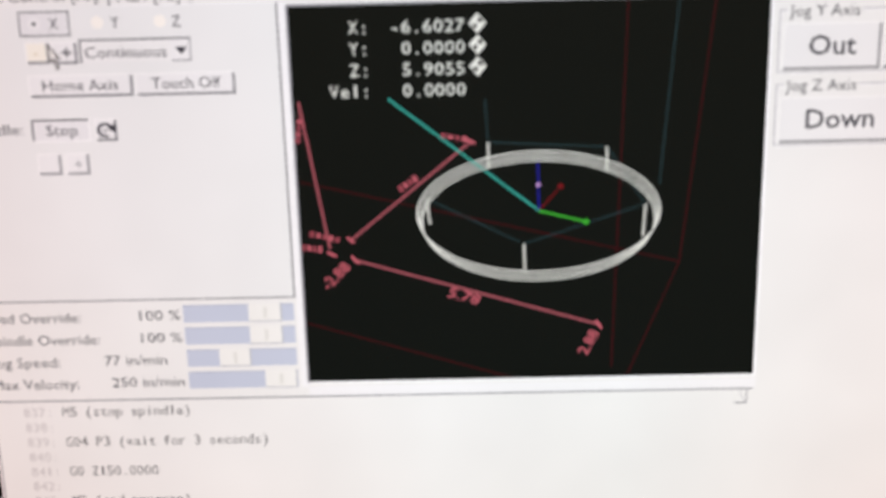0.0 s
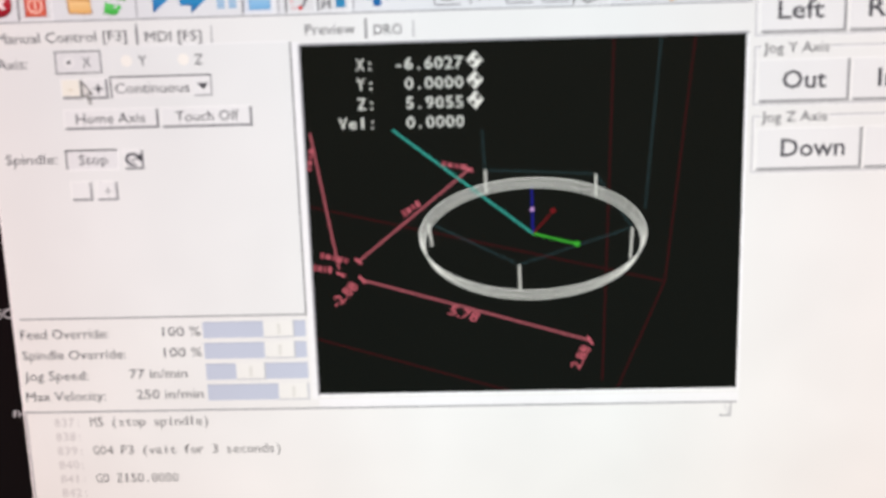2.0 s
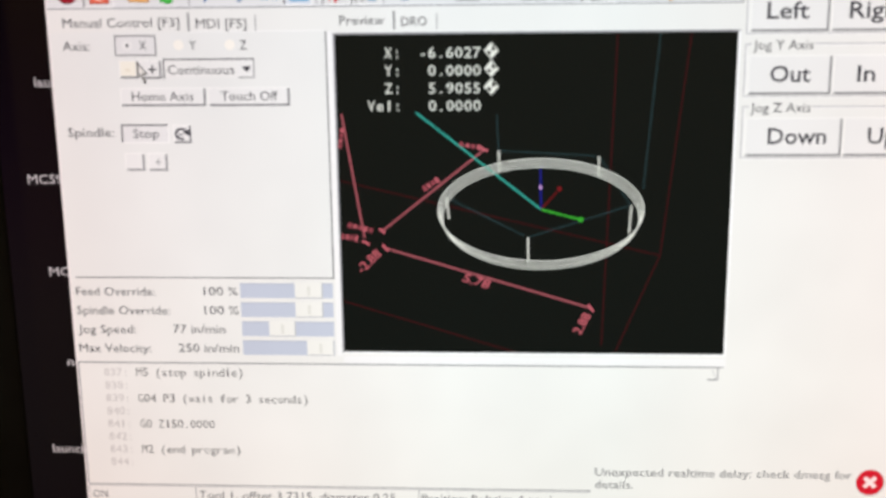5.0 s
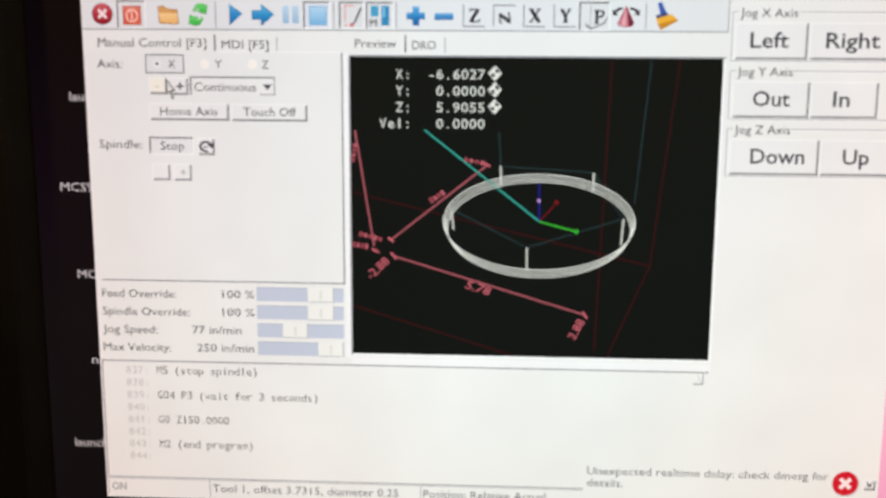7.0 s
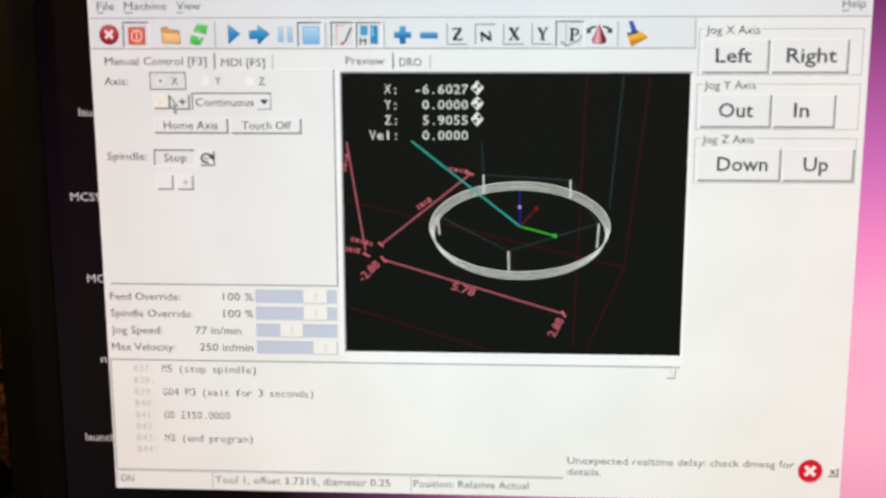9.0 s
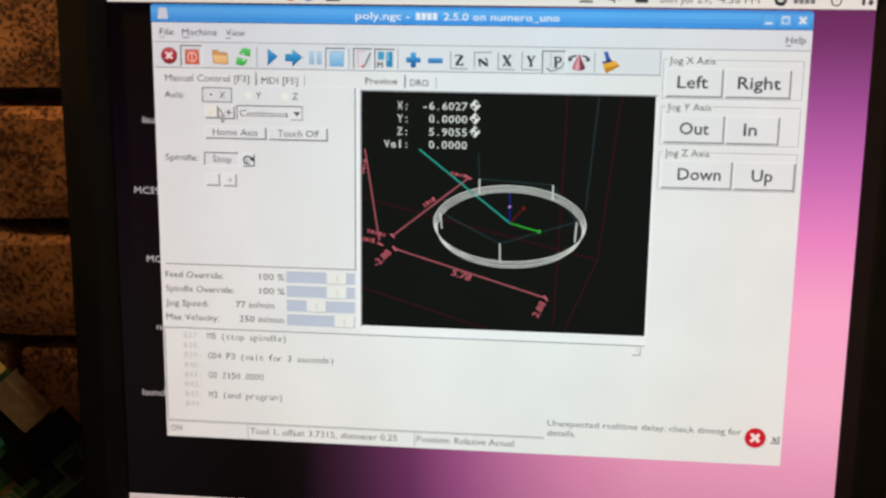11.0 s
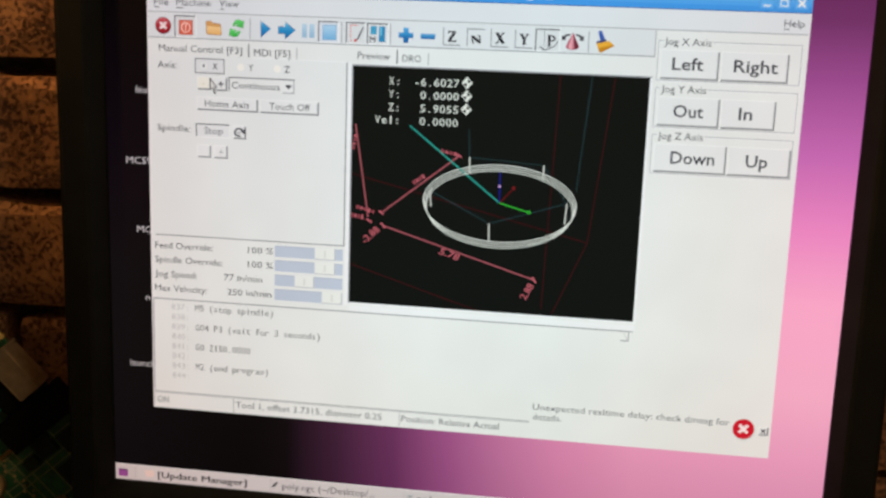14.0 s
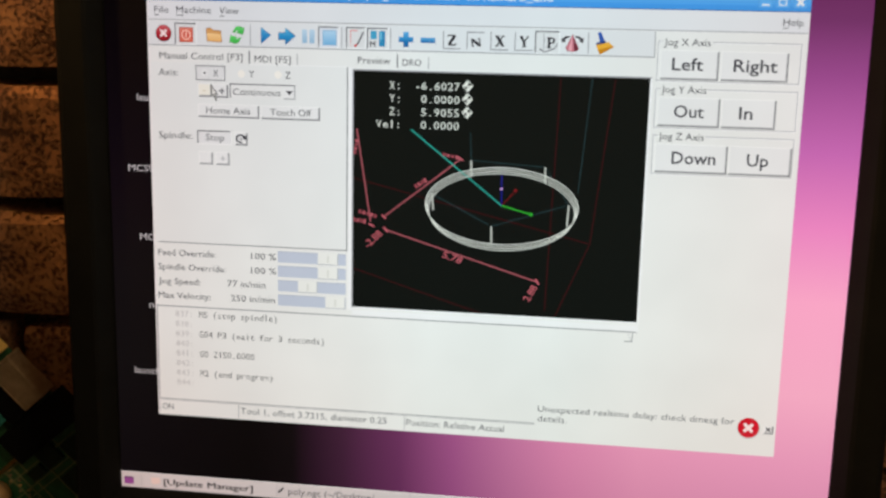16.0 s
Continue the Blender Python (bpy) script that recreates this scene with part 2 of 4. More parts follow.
# Middle of the glass, beside the middle of the picture's own coordinates.
GLASS_X, GLASS_Z = -4.1 * PX, -1.0 * PX
PROFILE = [(-0.0005, 0.0008), (0.0, -0.0012), (0.0046, -0.0068), (0.0062, -0.0078), (0.0160, -0.0080), (0.0173, -0.0072), (0.0179, -0.0055), (0.0179, 0.022), (0.0165, 0.026), (-0.0005, 0.026)]


def bezel_mesh():
    bm = bmesh.new()
    rings = []
    for off, y in PROFILE:
        w, h = HALF_W + off, HALF_H + off * (1.15 if off > 0.01 else 1)
        rings.append([bm.verts.new(c) for c in ((-w, y, -h), (w, y, -h), (w, y, h), (-w, y, h))])
    n = len(rings)
    for i in range(n):
        a, b = rings[i], rings[(i + 1) % n]
        for k in range(4):
            bm.faces.new((a[k], a[(k + 1) % 4], b[(k + 1) % 4], b[k]))
    corner = [e for e in bm.edges if abs(abs(e.verts[0].co.x) - abs(e.verts[1].co.x)) < 0.02 and e.verts[0].co.x * e.verts[1].co.x > 0 and e.verts[0].co.z * e.verts[1].co.z > 0
              and min(abs(v.co.x) for v in e.verts) > HALF_W + 0.0155 and abs(e.verts[0].co.y - e.verts[1].co.y) > 0.0005]
    bmesh.ops.bevel(bm, geom=corner, offset=0.006, segments=4, affect="EDGES", profile=0.5)
    bmesh.ops.recalc_face_normals(bm, faces=bm.faces)
    bmesh.ops.translate(bm, verts=bm.verts, vec=(GLASS_X, 0, GLASS_Z))
    return bm


part("bezel", bezel_mesh(), BLACK_PLASTIC, monitor, "dull black plastic screen surround")

bm = bmesh.new()
add_box(bm, (-0.158, 0.0262, -0.122), (0.158, 0.044, 0.122), 0.006)
part("back_housing", bm, BLACK_PLASTIC, monitor)
bm = bmesh.new()
add_box(bm, (-0.035, 0.030, -0.185), (0.035, 0.043, -0.121), 0.004)
part("stand_neck", bm, BLACK_PLASTIC, monitor)
bm = bmesh.new()
add_cylinder(bm, 0.10, 0.014, SCREEN.inverted() @ pose(0, -0.005, 0.757), 48, 0.092)
part("stand_base", bm, BLACK_PLASTIC, monitor)

# ---- the picture on the screen ----
LAYER = 0.00006


def spot(u, v, layer):
    """A place on the panel, u to the right and v down from its upper left corner, in the panel's own dots."""
    return ((u - 512) * PX, -layer * LAYER, (384 - v) * PX)


class Sheet:
    """A flat piece of the screen's picture, made of coloured patches."""

    def __init__(self):
        self.bm, self.colours = bmesh.new(), []

    def slot(self, rgb):
        if rgb not in self.colours:
            self.colours.append(rgb)
        return self.colours.index(rgb)

    def poly(self, points, rgb, layer):
        f = self.bm.faces.new([self.bm.verts.new(spot(u, v, layer)) for u, v in points])
        f.normal_update()
        if f.normal.y > 0:
            f.normal_flip()
        f.material_index = self.slot(rgb)
        return self

    def rect(self, u0, v0, u1, v1, rgb, layer):
        return self.poly([(u0, v0), (u1, v0), (u1, v1), (u0, v1)], rgb, layer)

    def line(self, u0, v0, u1, v1, width, rgb, layer):
        d = math.hypot(u1 - u0, v1 - v0)
        nx, ny = -(v1 - v0) / d * width / 2, (u1 - u0) / d * width / 2
        return self.poly([(u0 + nx, v0 + ny), (u1 + nx, v1 + ny), (u1 - nx, v1 - ny), (u0 - nx, v0 - ny)], rgb, layer)

    def dotted(self, u0, v0, u1, v1, width, rgb, layer, step=3.0, fill=1.7):
        d = math.hypot(u1 - u0, v1 - v0)
        for i in range(int(d / step)):
            a, b = i * step / d, (i * step + fill) / d
            self.line(u0 + (u1 - u0) * a, v0 + (v1 - v0) * a, u0 + (u1 - u0) * b, v0 + (v1 - v0) * b, width, rgb, layer)
        return self

    def disc(self, u, v, r, rgb, layer, a0=0, a1=360, n=28, ry=None):
        pts = [(u + r * math.cos(radians(a0 + (a1 - a0) * i / n)), v - (ry or r) * math.sin(radians(a0 + (a1 - a0) * i / n))) for i in range(n + (a1 - a0 < 360))]
        if a1 - a0 < 360:
            pts.append((u, v))
        return self.poly(pts, rgb, layer)

    def ring(self, u, v, rx, ry, width, rgb, layer, n=72, lean=0.0):
        def at(k, grow):
            a = 2 * math.pi * k / n
            return (u + (rx + grow) * math.cos(a), v + (ry + grow) * math.sin(a) + lean * math.cos(a))
        for i in range(n):
            self.poly([at(i, -width / 2), at(i + 1, -width / 2), at(i + 1, width / 2), at(i, width / 2)], rgb, layer)
        return self

    def done(self, name, label=""):
        return part(name, self.bm, [lit(c) for c in self.colours], screen_panel, label)


# The panel itself with the wallpaper.
bm = bmesh.new()
f = bm.faces.new([bm.verts.new(spot(u, v, 0)) for u, v in ((-4.6, 769), (1020.4, 769), (1020.4, 1), (-4.6, 1))])
back = bmesh.ops.extrude_face_region(bm, geom=[f])
for v in back["geom"]:
    if isinstance(v, bmesh.types.BMVert):
        v.co.y += 0.004
bmesh.ops.recalc_face_normals(bm, faces=bm.faces)
screen_panel = part("screen", bm, make_wallpaper(), monitor, "lit screen with a purple and pink desktop and a machine control window")

INK, WHITE = (66, 65, 72), (240, 240, 238)
FACE, FIELD, DARK_EDGE = (233, 233, 231), (233, 233, 231), (116, 116, 120)


def glyphs(s, bold=0.0):
    data = bpy.data.curves.new("type", "FONT")
    data.body, data.offset, data.resolution_u = s, bold, 2
    ob = new("type", data)
    bpy.context.view_layer.update()
    me = bpy.data.meshes.new_from_object(ob.evaluated_get(bpy.context.evaluated_depsgraph_get()))
    bpy.data.objects.remove(ob)
    bpy.data.curves.remove(data)
    return me


CAP = max(v.co.y for v in glyphs("H").vertices)
_mono = {}


def text(s, u0, u1, base, cap, rgb=INK, layer=6, bold=0.0, name="text"):
    """A line of writing from u0 to u1 on a base line, with capitals of that height."""
    me = glyphs(s, bold)
    xs = [v.co.x for v in me.vertices]
    x0, kx, ky = min(xs), (u1 - u0) / (max(xs) - min(xs)), cap / CAP
    for v in me.vertices:
        v.co = spot(u0 + (v.co.x - x0) * kx, base - v.co.y * ky, layer)
    me.materials.append(lit(rgb))
    me.name = name
    ob = new(name, me)
    ob.parent = screen_panel
    return ob


def mono(s, u0, pitch, base, cap, rgb=INK, layer=6, bold=0.012, name="text"):
    """A line of writing with every character in a cell of the same width."""
    bm = bmesh.new()
    for i, c in enumerate(s):
        if c == " ":
            continue
        if (c, bold) not in _mono:
            _mono[c, bold] = glyphs(c, bold)
        g = _mono[c, bold]
        xs = [v.co.x for v in g.vertices]
        wide, ky = max(xs) - min(xs), cap / CAP
        kx = min(ky * 1.12, pitch * 0.86 / wide)
        if c in "ilj1tfr" and bold < 0.03:
            kx = min(kx * 1.25, pitch * 0.8 / wide)
        mid = u0 + (i + 0.5) * pitch
        start = len(bm.verts)
        bm.from_mesh(g)
        bm.verts.ensure_lookup_table()
        for v in bm.verts[start:]:
            v.co = spot(mid + (v.co.x - (max(xs) + min(xs)) / 2) * kx, base - v.co.y * ky, layer)
    return part(name, bm, lit(rgb), screen_panel)


def bars(u0, u1, base, height, count, rgb, layer=6, name="illegible_text"):
    """Writing that stays unread: plain bars of its size."""
    s, step = Sheet(), (u1 - u0) / count
    for i in range(count):
        s.rect(u0 + i * step, base - height, u0 + (i + 0.78) * step, base, rgb, layer)
    return s.done(name)


def raised(u0, v0, u1, v1, name="button", face=(233, 233, 233), layer=3, edge=DARK_EDGE):
    """A push button with a lit face and a dark lower right edge."""
    s = Sheet()
    s.rect(u0, v0, u1, v1, (244, 244, 243), layer)
    s.rect(u0 + 1.2, v0 + 1.2, u1, v1, edge, layer + 0.5)
    s.rect(u0 + 1.2, v0 + 1.2, u1 - 1.4, v1 - 1.4, (176, 176, 178), layer + 1)
    s.rect(u0 + 1.2, v0 + 1.2, u1 - 2.4, v1 - 2.4, face, layer + 1.5)
    return s.done(name)


def sunken(u0, v0, u1, v1, name="button", face=(222, 222, 223), layer=3, label=""):
    s = Sheet()
    s.rect(u0, v0, u1, v1, (246, 246, 246), layer)
    s.rect(u0, v0, u1 - 1.2, v1 - 1.2, (96, 96, 100), layer + 0.5)
    s.rect(u0 + 1.6, v0 + 1.6, u1 - 1.2, v1 - 1.2, face, layer + 1)
    return s.done(name, label)


# Desktop icon captions, cut off by the window.
for s, u0, v in (("launcher", 40.1, 184.5), ("MCS9900", 23.8, 284.5), ("MCS", 37.9, 383.4), ("notes", 48.8, 483.4), ("launcher", 23.5, 583.7)):
    text({"launcher": "launch", "MCS9900": "MCS9", "MCS": "MCS", "notes": "nc"}[s], u0, u0 + {"launcher": 38, "MCS9900": 37, "MCS": 29, "notes": 15}[s], v + 4.5, 9.5, (205, 202, 206), 1, 0.0, "icon_caption")

# Desktop bars along the top and the bottom.
Sheet().rect(-4.6, 1, 1020.4, 23.6, (240, 232, 223), 1).rect(-4.6, 23.6, 1020.4, 24.6, (120, 100, 112), 1).done("top_bar", "pale grey desktop bar with small status icons")
Sheet().rect(-4.6, 743.9, 1020.4, 769, (208, 199, 199), 1).rect(-4.6, 743.4, 1020.4, 744.6, (246, 240, 240), 1.5).done("bottom_bar", "pale grey desktop bar with window buttons")
text("Applications", 26, 101, 16.8, 9.5, INK, 2)
text("Places", 113, 152, 16.8, 9.5, INK, 2)
text("System", 163, 211, 16.8, 9.5, INK, 2)
Sheet().disc(13, 12, 7, (110, 70, 60), 2).disc(13, 12, 3.5, (226, 218, 214), 3).done("menu_icon")
Sheet().disc(253.3, 12, 8.5, (205, 70, 45), 2).disc(253.3, 12, 4.5, (70, 110, 190), 3).done("launcher_icon")
Sheet().disc(277.4, 12, 8.5, (45, 100, 185), 2).disc(277.4, 10, 3, (235, 235, 235), 3).done("launcher_icon")
Sheet().rect(301, 5, 321, 20, (52, 50, 52), 2).rect(303, 7, 319, 17, (34, 30, 34), 3).done("launcher_icon")
Sheet().rect(643, 6, 655, 15, (92, 88, 88), 2).rect(645, 8, 653, 13, (226, 218, 214), 3).rect(640, 16, 658, 18.5, (92, 88, 88), 2).done("status_icon")
Sheet().poly([(678, 10), (682, 10), (687, 5), (687, 19), (682, 15), (678, 15)], (80, 76, 78), 2).disc(690, 12, 4.5, (120, 116, 116), 2, -60, 60, 8).done("status_icon")
Sheet().rect(713, 6, 730, 18, (58, 54, 56), 2).poly([(713, 6), (730, 6), (721.5, 13)], (96, 92, 92), 3).done("status_icon")
text("Sun Jul 29,  4:56 PM", 744.9, 872.2, 17.4, 9.5, INK, 2)
Sheet().disc(899, 12.5, 8, (48, 46, 50), 2).disc(899, 10.5, 3.6, (226, 218, 214), 3).disc(899, 15.5, 4.6, (226, 218, 214), 3, 20, 160, 10).done("status_icon")
bars(915.3, 943.8, 17, 8, 4, (120, 114, 116), 2)
Sheet().ring(969, 13, 6, 6, 1.8, (80, 76, 78), 2, 24).rect(968, 5, 970, 12, (80, 76, 78), 3).done("status_icon")
Sheet().poly([(1001, 18), (1001, 10), (998.5, 10), (1003, 5), (1007.5, 10), (1005, 10), (1005, 18)], (52, 50, 54), 2).poly([(1010, 6), (1010, 14), (1007.5, 14), (1012, 19), (1016.5, 14), (1014, 14), (1014, 6)], (52, 50, 54), 2).done("status_icon")

Sheet().rect(1.0, 751.8, 15.6, 763.4, (150, 78, 150), 2).rect(1.0, 751.8, 15.6, 754.4, (112, 58, 112), 3).done("desktop_icon")
Sheet().rect(32, 746.5, 236, 766, (212, 203, 203), 2).done("window_button")
for u in (27, 236, 436):
    Sheet().rect(u, 746, u + 1, 766, (190, 182, 184), 3).done("separator")
Sheet().poly([(42, 751), (56, 750), (58, 757), (54, 761), (44, 761)], (232, 205, 196), 3).done("window_icon")
for k in (0.0, 0.7):
    text("[Update Manager]", 62.6 + k, 200.0 + k, 761.0, 9.6, (34, 32, 36), 3 + k / 10)
Sheet().poly([(238, 758), (246, 750), (248.5, 752), (241, 759.5)], (70, 68, 72), 3).done("window_icon")
text("poly.ngc (~/Desktop/...", 254.6, 393, 760.6, 10, (82, 80, 84), 3)
Sheet().rect(440, 750, 451, 763, (200, 196, 198), 3).rect(442, 753, 449, 754, (120, 120, 124), 4).rect(442, 756, 449, 757, (120, 120, 124), 4).done("window_icon")
text("poly.ngc", 457, 512, 761.0, 10, (82, 80, 84), 3)

# ---- the machine control window ----
window = Sheet()
window.rect(58.3, 48, 942.2, 649.5, FACE, 1)
window.rect(58.3, 48, 59.8, 649.5, (246, 240, 240), 1.5)
window.done("application_window", "light grey application window")
# Title bar in blue, rounded above, with a paler upper half.
bar = Sheet()
bar.poly([(57.5, 50.5), (57.5, 29), (60.5, 26.2), (939, 26.2), (942.2, 29), (942.2, 50.5)], (72, 152, 228), 2)
bar.rect(58.5, 30, 941.2, 38, (98, 174, 238), 2.5).rect(58.5, 38, 941.2, 43, (86, 164, 234), 2.5)
bar.rect(57.5, 49.6, 942.2, 50.8, (44, 96, 160), 3)
bar.done("title_bar", "blue window title bar")
Sheet().poly([(69, 31), (80, 31), (82, 46), (67, 46)], (214, 214, 226), 4).done("window_icon")
text("poly.ngc -", 342, 416, 43.5, 9.5, (238, 240, 246), 4, 0.01, "title_text")
bars(424, 454, 43.5, 9.5, 4, (238, 240, 246), 4)
text("2.5.0 on numero_uno", 461, 615.7, 43.5, 9.5, (238, 240, 246), 4, 0.01, "title_text")
for u, k in ((885.6, 0), (906.9, 1), (928.7, 2)):
    s = Sheet().rect(u - 9, 29.5, u + 9, 46.5, (82, 152, 222), 4).rect(u - 8, 30.5, u + 8, 45.5, (100, 174, 238), 4.5)
    if k == 0:
        s.rect(u - 4.5, 41, u + 4.5, 43.5, (222, 232, 242), 5)
    elif k == 1:
        s.rect(u - 5, 33, u + 5, 43, (214, 226, 240), 5).rect(u - 3.4, 36, u + 3.4, 41.4, (104, 174, 236), 5.5)
    else:
        s.line(u - 4, 34, u + 4, 42.5, 2.8, WHITE, 5).line(u + 4, 34, u - 4, 42.5, 2.8, WHITE, 5.5)
    s.done("title_button")

# Menu and tool bar.
Sheet().rect(60, 51, 940.6, 76.8, (226, 227, 230), 2).rect(60, 76.3, 940.6, 77.7, (172, 172, 176), 2.5).done("menu_bar")
for s, a, b in (("File", 69.3, 89.6), ("Machine", 101, 150.1), ("View", 162.2, 189.5), ("Help", 909.1, 934.4)):
    text(s, a, b, 67.9, 9.1)
    Sheet().rect(a, 70.4, a + (10 if s == "Machine" else 7), 71.5, INK, 6).done("underline")
Sheet().rect(60, 78.5, 750, 111.6, (225, 226, 228), 2).rect(60, 110.9, 750, 112.3, (158, 158, 162), 2.5).rect(749, 79, 750.2, 112, (158, 158, 162), 3).done("tool_bar")
for u in (205.1, 332.8, 399.7, 663.4):
    Sheet().rect(u - 0.7, 82, u + 0.7, 109, (168, 168, 172), 3).done("separator")
sunken(97.5, 81, 129, 111, "tool_button")
sunken(300.1, 81.7, 329, 110.5, "tool_button", (218, 222, 230))
sunken(338.5, 81.7, 366, 110.5, "tool_button")
sunken(367.4, 82, 397, 110.5, "tool_button")
sunken(593.4, 81.2, 626.2, 111, "tool_button")


def shaded(s, points, stops, layer):
    """A shape whose colour runs from its top to its bottom through the given stops."""
    return s.poly(points, (min(v for _, v in points), max(v for _, v in points), stops), layer)


def round_points(u, v, r, n=28):
    return [(u + r * math.cos(2 * math.pi * i / n), v + r * math.sin(2 * math.pi * i / n)) for i in range(n)]


def grown(points, by):
    """The same outline a little larger or smaller round its middle."""
    cu, cv = sum(p[0] for p in points) / len(points), sum(p[1] for p in points) / len(points)
    return [(u + by * (1 if u > cu else -1), v + by * (1 if v > cv else -1)) for u, v in points]


s = Sheet().disc(81.6, 95.6, 11.4, (84, 14, 24), 4)
shaded(s, round_points(81.6, 95.3, 10.6), ((204, 96, 104), (176, 40, 54), (140, 16, 34)), 4.4)
s.line(77.2, 91.0, 86.0, 99.8, 3.4, (244, 226, 226), 5).line(86.0, 91.0, 77.2, 99.8, 3.4, (244, 226, 226), 5.2).done("emergency_stop_icon", "red round icon with a white cross")
s = shaded(Sheet().rect(104.2, 87.0, 124.0, 107.0, (168, 66, 52), 5), [(105.2, 88), (123, 88), (123, 106), (105.2, 106)], ((226, 126, 108), (214, 82, 64), (222, 104, 80)), 5.2)
s.ring(114.0, 97.2, 6.0, 6.2, 1.7, (248, 206, 190), 6, 28).rect(113.1, 93.0, 114.9, 101.0, (248, 206, 190), 6.4).done("power_icon", "orange red square icon with a pale ring")
folder = [(143.2, 88.4), (150.4, 87.4), (153, 90.4), (163, 91.4), (164.4, 104.4), (162, 105.6), (144.4, 104.6)]
s = Sheet().poly(grown(folder, 0.8), (150, 96, 44), 4).poly(folder, (214, 158, 96), 4.3)
shaded(s, [(143.8, 94), (163.8, 95), (164.2, 104.4), (162, 105.4), (144.6, 104.4)], ((246, 206, 146), (236, 180, 110)), 4.5).done("folder_icon", "orange folder icon")
s = Sheet()
for flip in (1, -1):
    arrow = [(-5.4, -4.8), (-1.0, -10.6), (4.0, -11.6), (7.4, -9.4), (10.4, -10.6), (8.6, -0.8), (-1.0, -3.4), (3.2, -5.6), (0.0, -6.2), (-3.0, -2.6)]
    arrow = [(186.2 + flip * a, 95.8 + flip * b) for a, b in arrow]
    s.poly(grown(arrow, 0.5), (30, 128, 40), 4)
    shaded(s, arrow, ((112, 220, 116), (50, 172, 58)), 4.3)
s.done("reload_icon", "green reload arrows icon")
play = [(220.8, 84.8), (234.0, 95.4), (220.8, 106.4)]
shaded(Sheet().poly(grown(play, 0.6), (18, 74, 124), 4), play, ((96, 176, 216), (46, 136, 196), (16, 96, 160)), 4.3).done("run_icon", "blue triangle icon")
arrow = [(245.2, 91.6), (254.2, 91.6), (254.2, 85.4), (268.4, 95.8), (254.2, 107), (254.2, 100.4), (245.2, 100.4)]
shaded(Sheet().poly(grown(arrow, 0.6), (18, 80, 128), 4), arrow, ((104, 186, 222), (46, 140, 196), (18, 98, 158)), 4.3).done("step_icon", "blue arrow icon")
s = Sheet()
for u in (277.8, 288.2):
    shaded(s, [(u, 86.4), (u + 7, 86.4), (u + 7, 104.6), (u, 104.6)], ((188, 212, 230), (150, 184, 212)), 4)
s.done("pause_icon", "pale blue pause icon")
shaded(Sheet().rect(306.4, 86.6, 325.6, 106.6, (120, 168, 206), 5), [(307.4, 87.6), (324.6, 87.6), (324.6, 105.6), (307.4, 105.6)], ((178, 212, 236), (120, 178, 220)), 5.3).done("stop_icon", "pale blue square icon")
s = Sheet()
for a in ((345, 86, 357, 86), (345, 86, 345, 106), (345, 106, 350, 106)):
    s.dotted(*a, 1.3, (224, 110, 110), 5, 3.4, 2.4)
s.disc(352, 106, 2.0, (206, 60, 64), 5).line(354.5, 105, 362.5, 88, 2.2, (92, 92, 98), 5.5).done("skip_lines_icon")
s = Sheet().rect(372.5, 86, 381, 97, (72, 158, 196), 5).rect(384, 86, 392.4, 106.5, (48, 134, 180), 5).rect(385.4, 87, 388, 98, (118, 190, 222), 5.5)
s.line(372.5, 107.5, 372.5, 100, 1.6, INK, 5.5).line(372.5, 100, 375.5, 104, 1.4, INK, 5.6).line(375.5, 104, 378.5, 100, 1.4, INK, 5.7).line(378.5, 100, 378.5, 107.5, 1.6, INK, 5.8).done("optional_pause_icon")
s = Sheet()
shaded(s, [(417.2, 86.4), (424.4, 86.4), (424.4, 106.4), (417.2, 106.4)], ((96, 172, 220), (40, 124, 188), (18, 88, 150)), 4)
shaded(s, [(411.0, 93.0), (430.6, 93.0), (430.6, 100.0), (411.0, 100.0)], ((70, 154, 208), (26, 102, 166)), 4.5)
s.done("zoom_in_icon", "blue plus icon")
shaded(Sheet(), [(440.6, 93.4), (460.6, 93.4), (460.6, 100.4), (440.6, 100.4)], ((96, 168, 216), (24, 96, 160)), 4).done("zoom_out_icon", "blue minus icon")


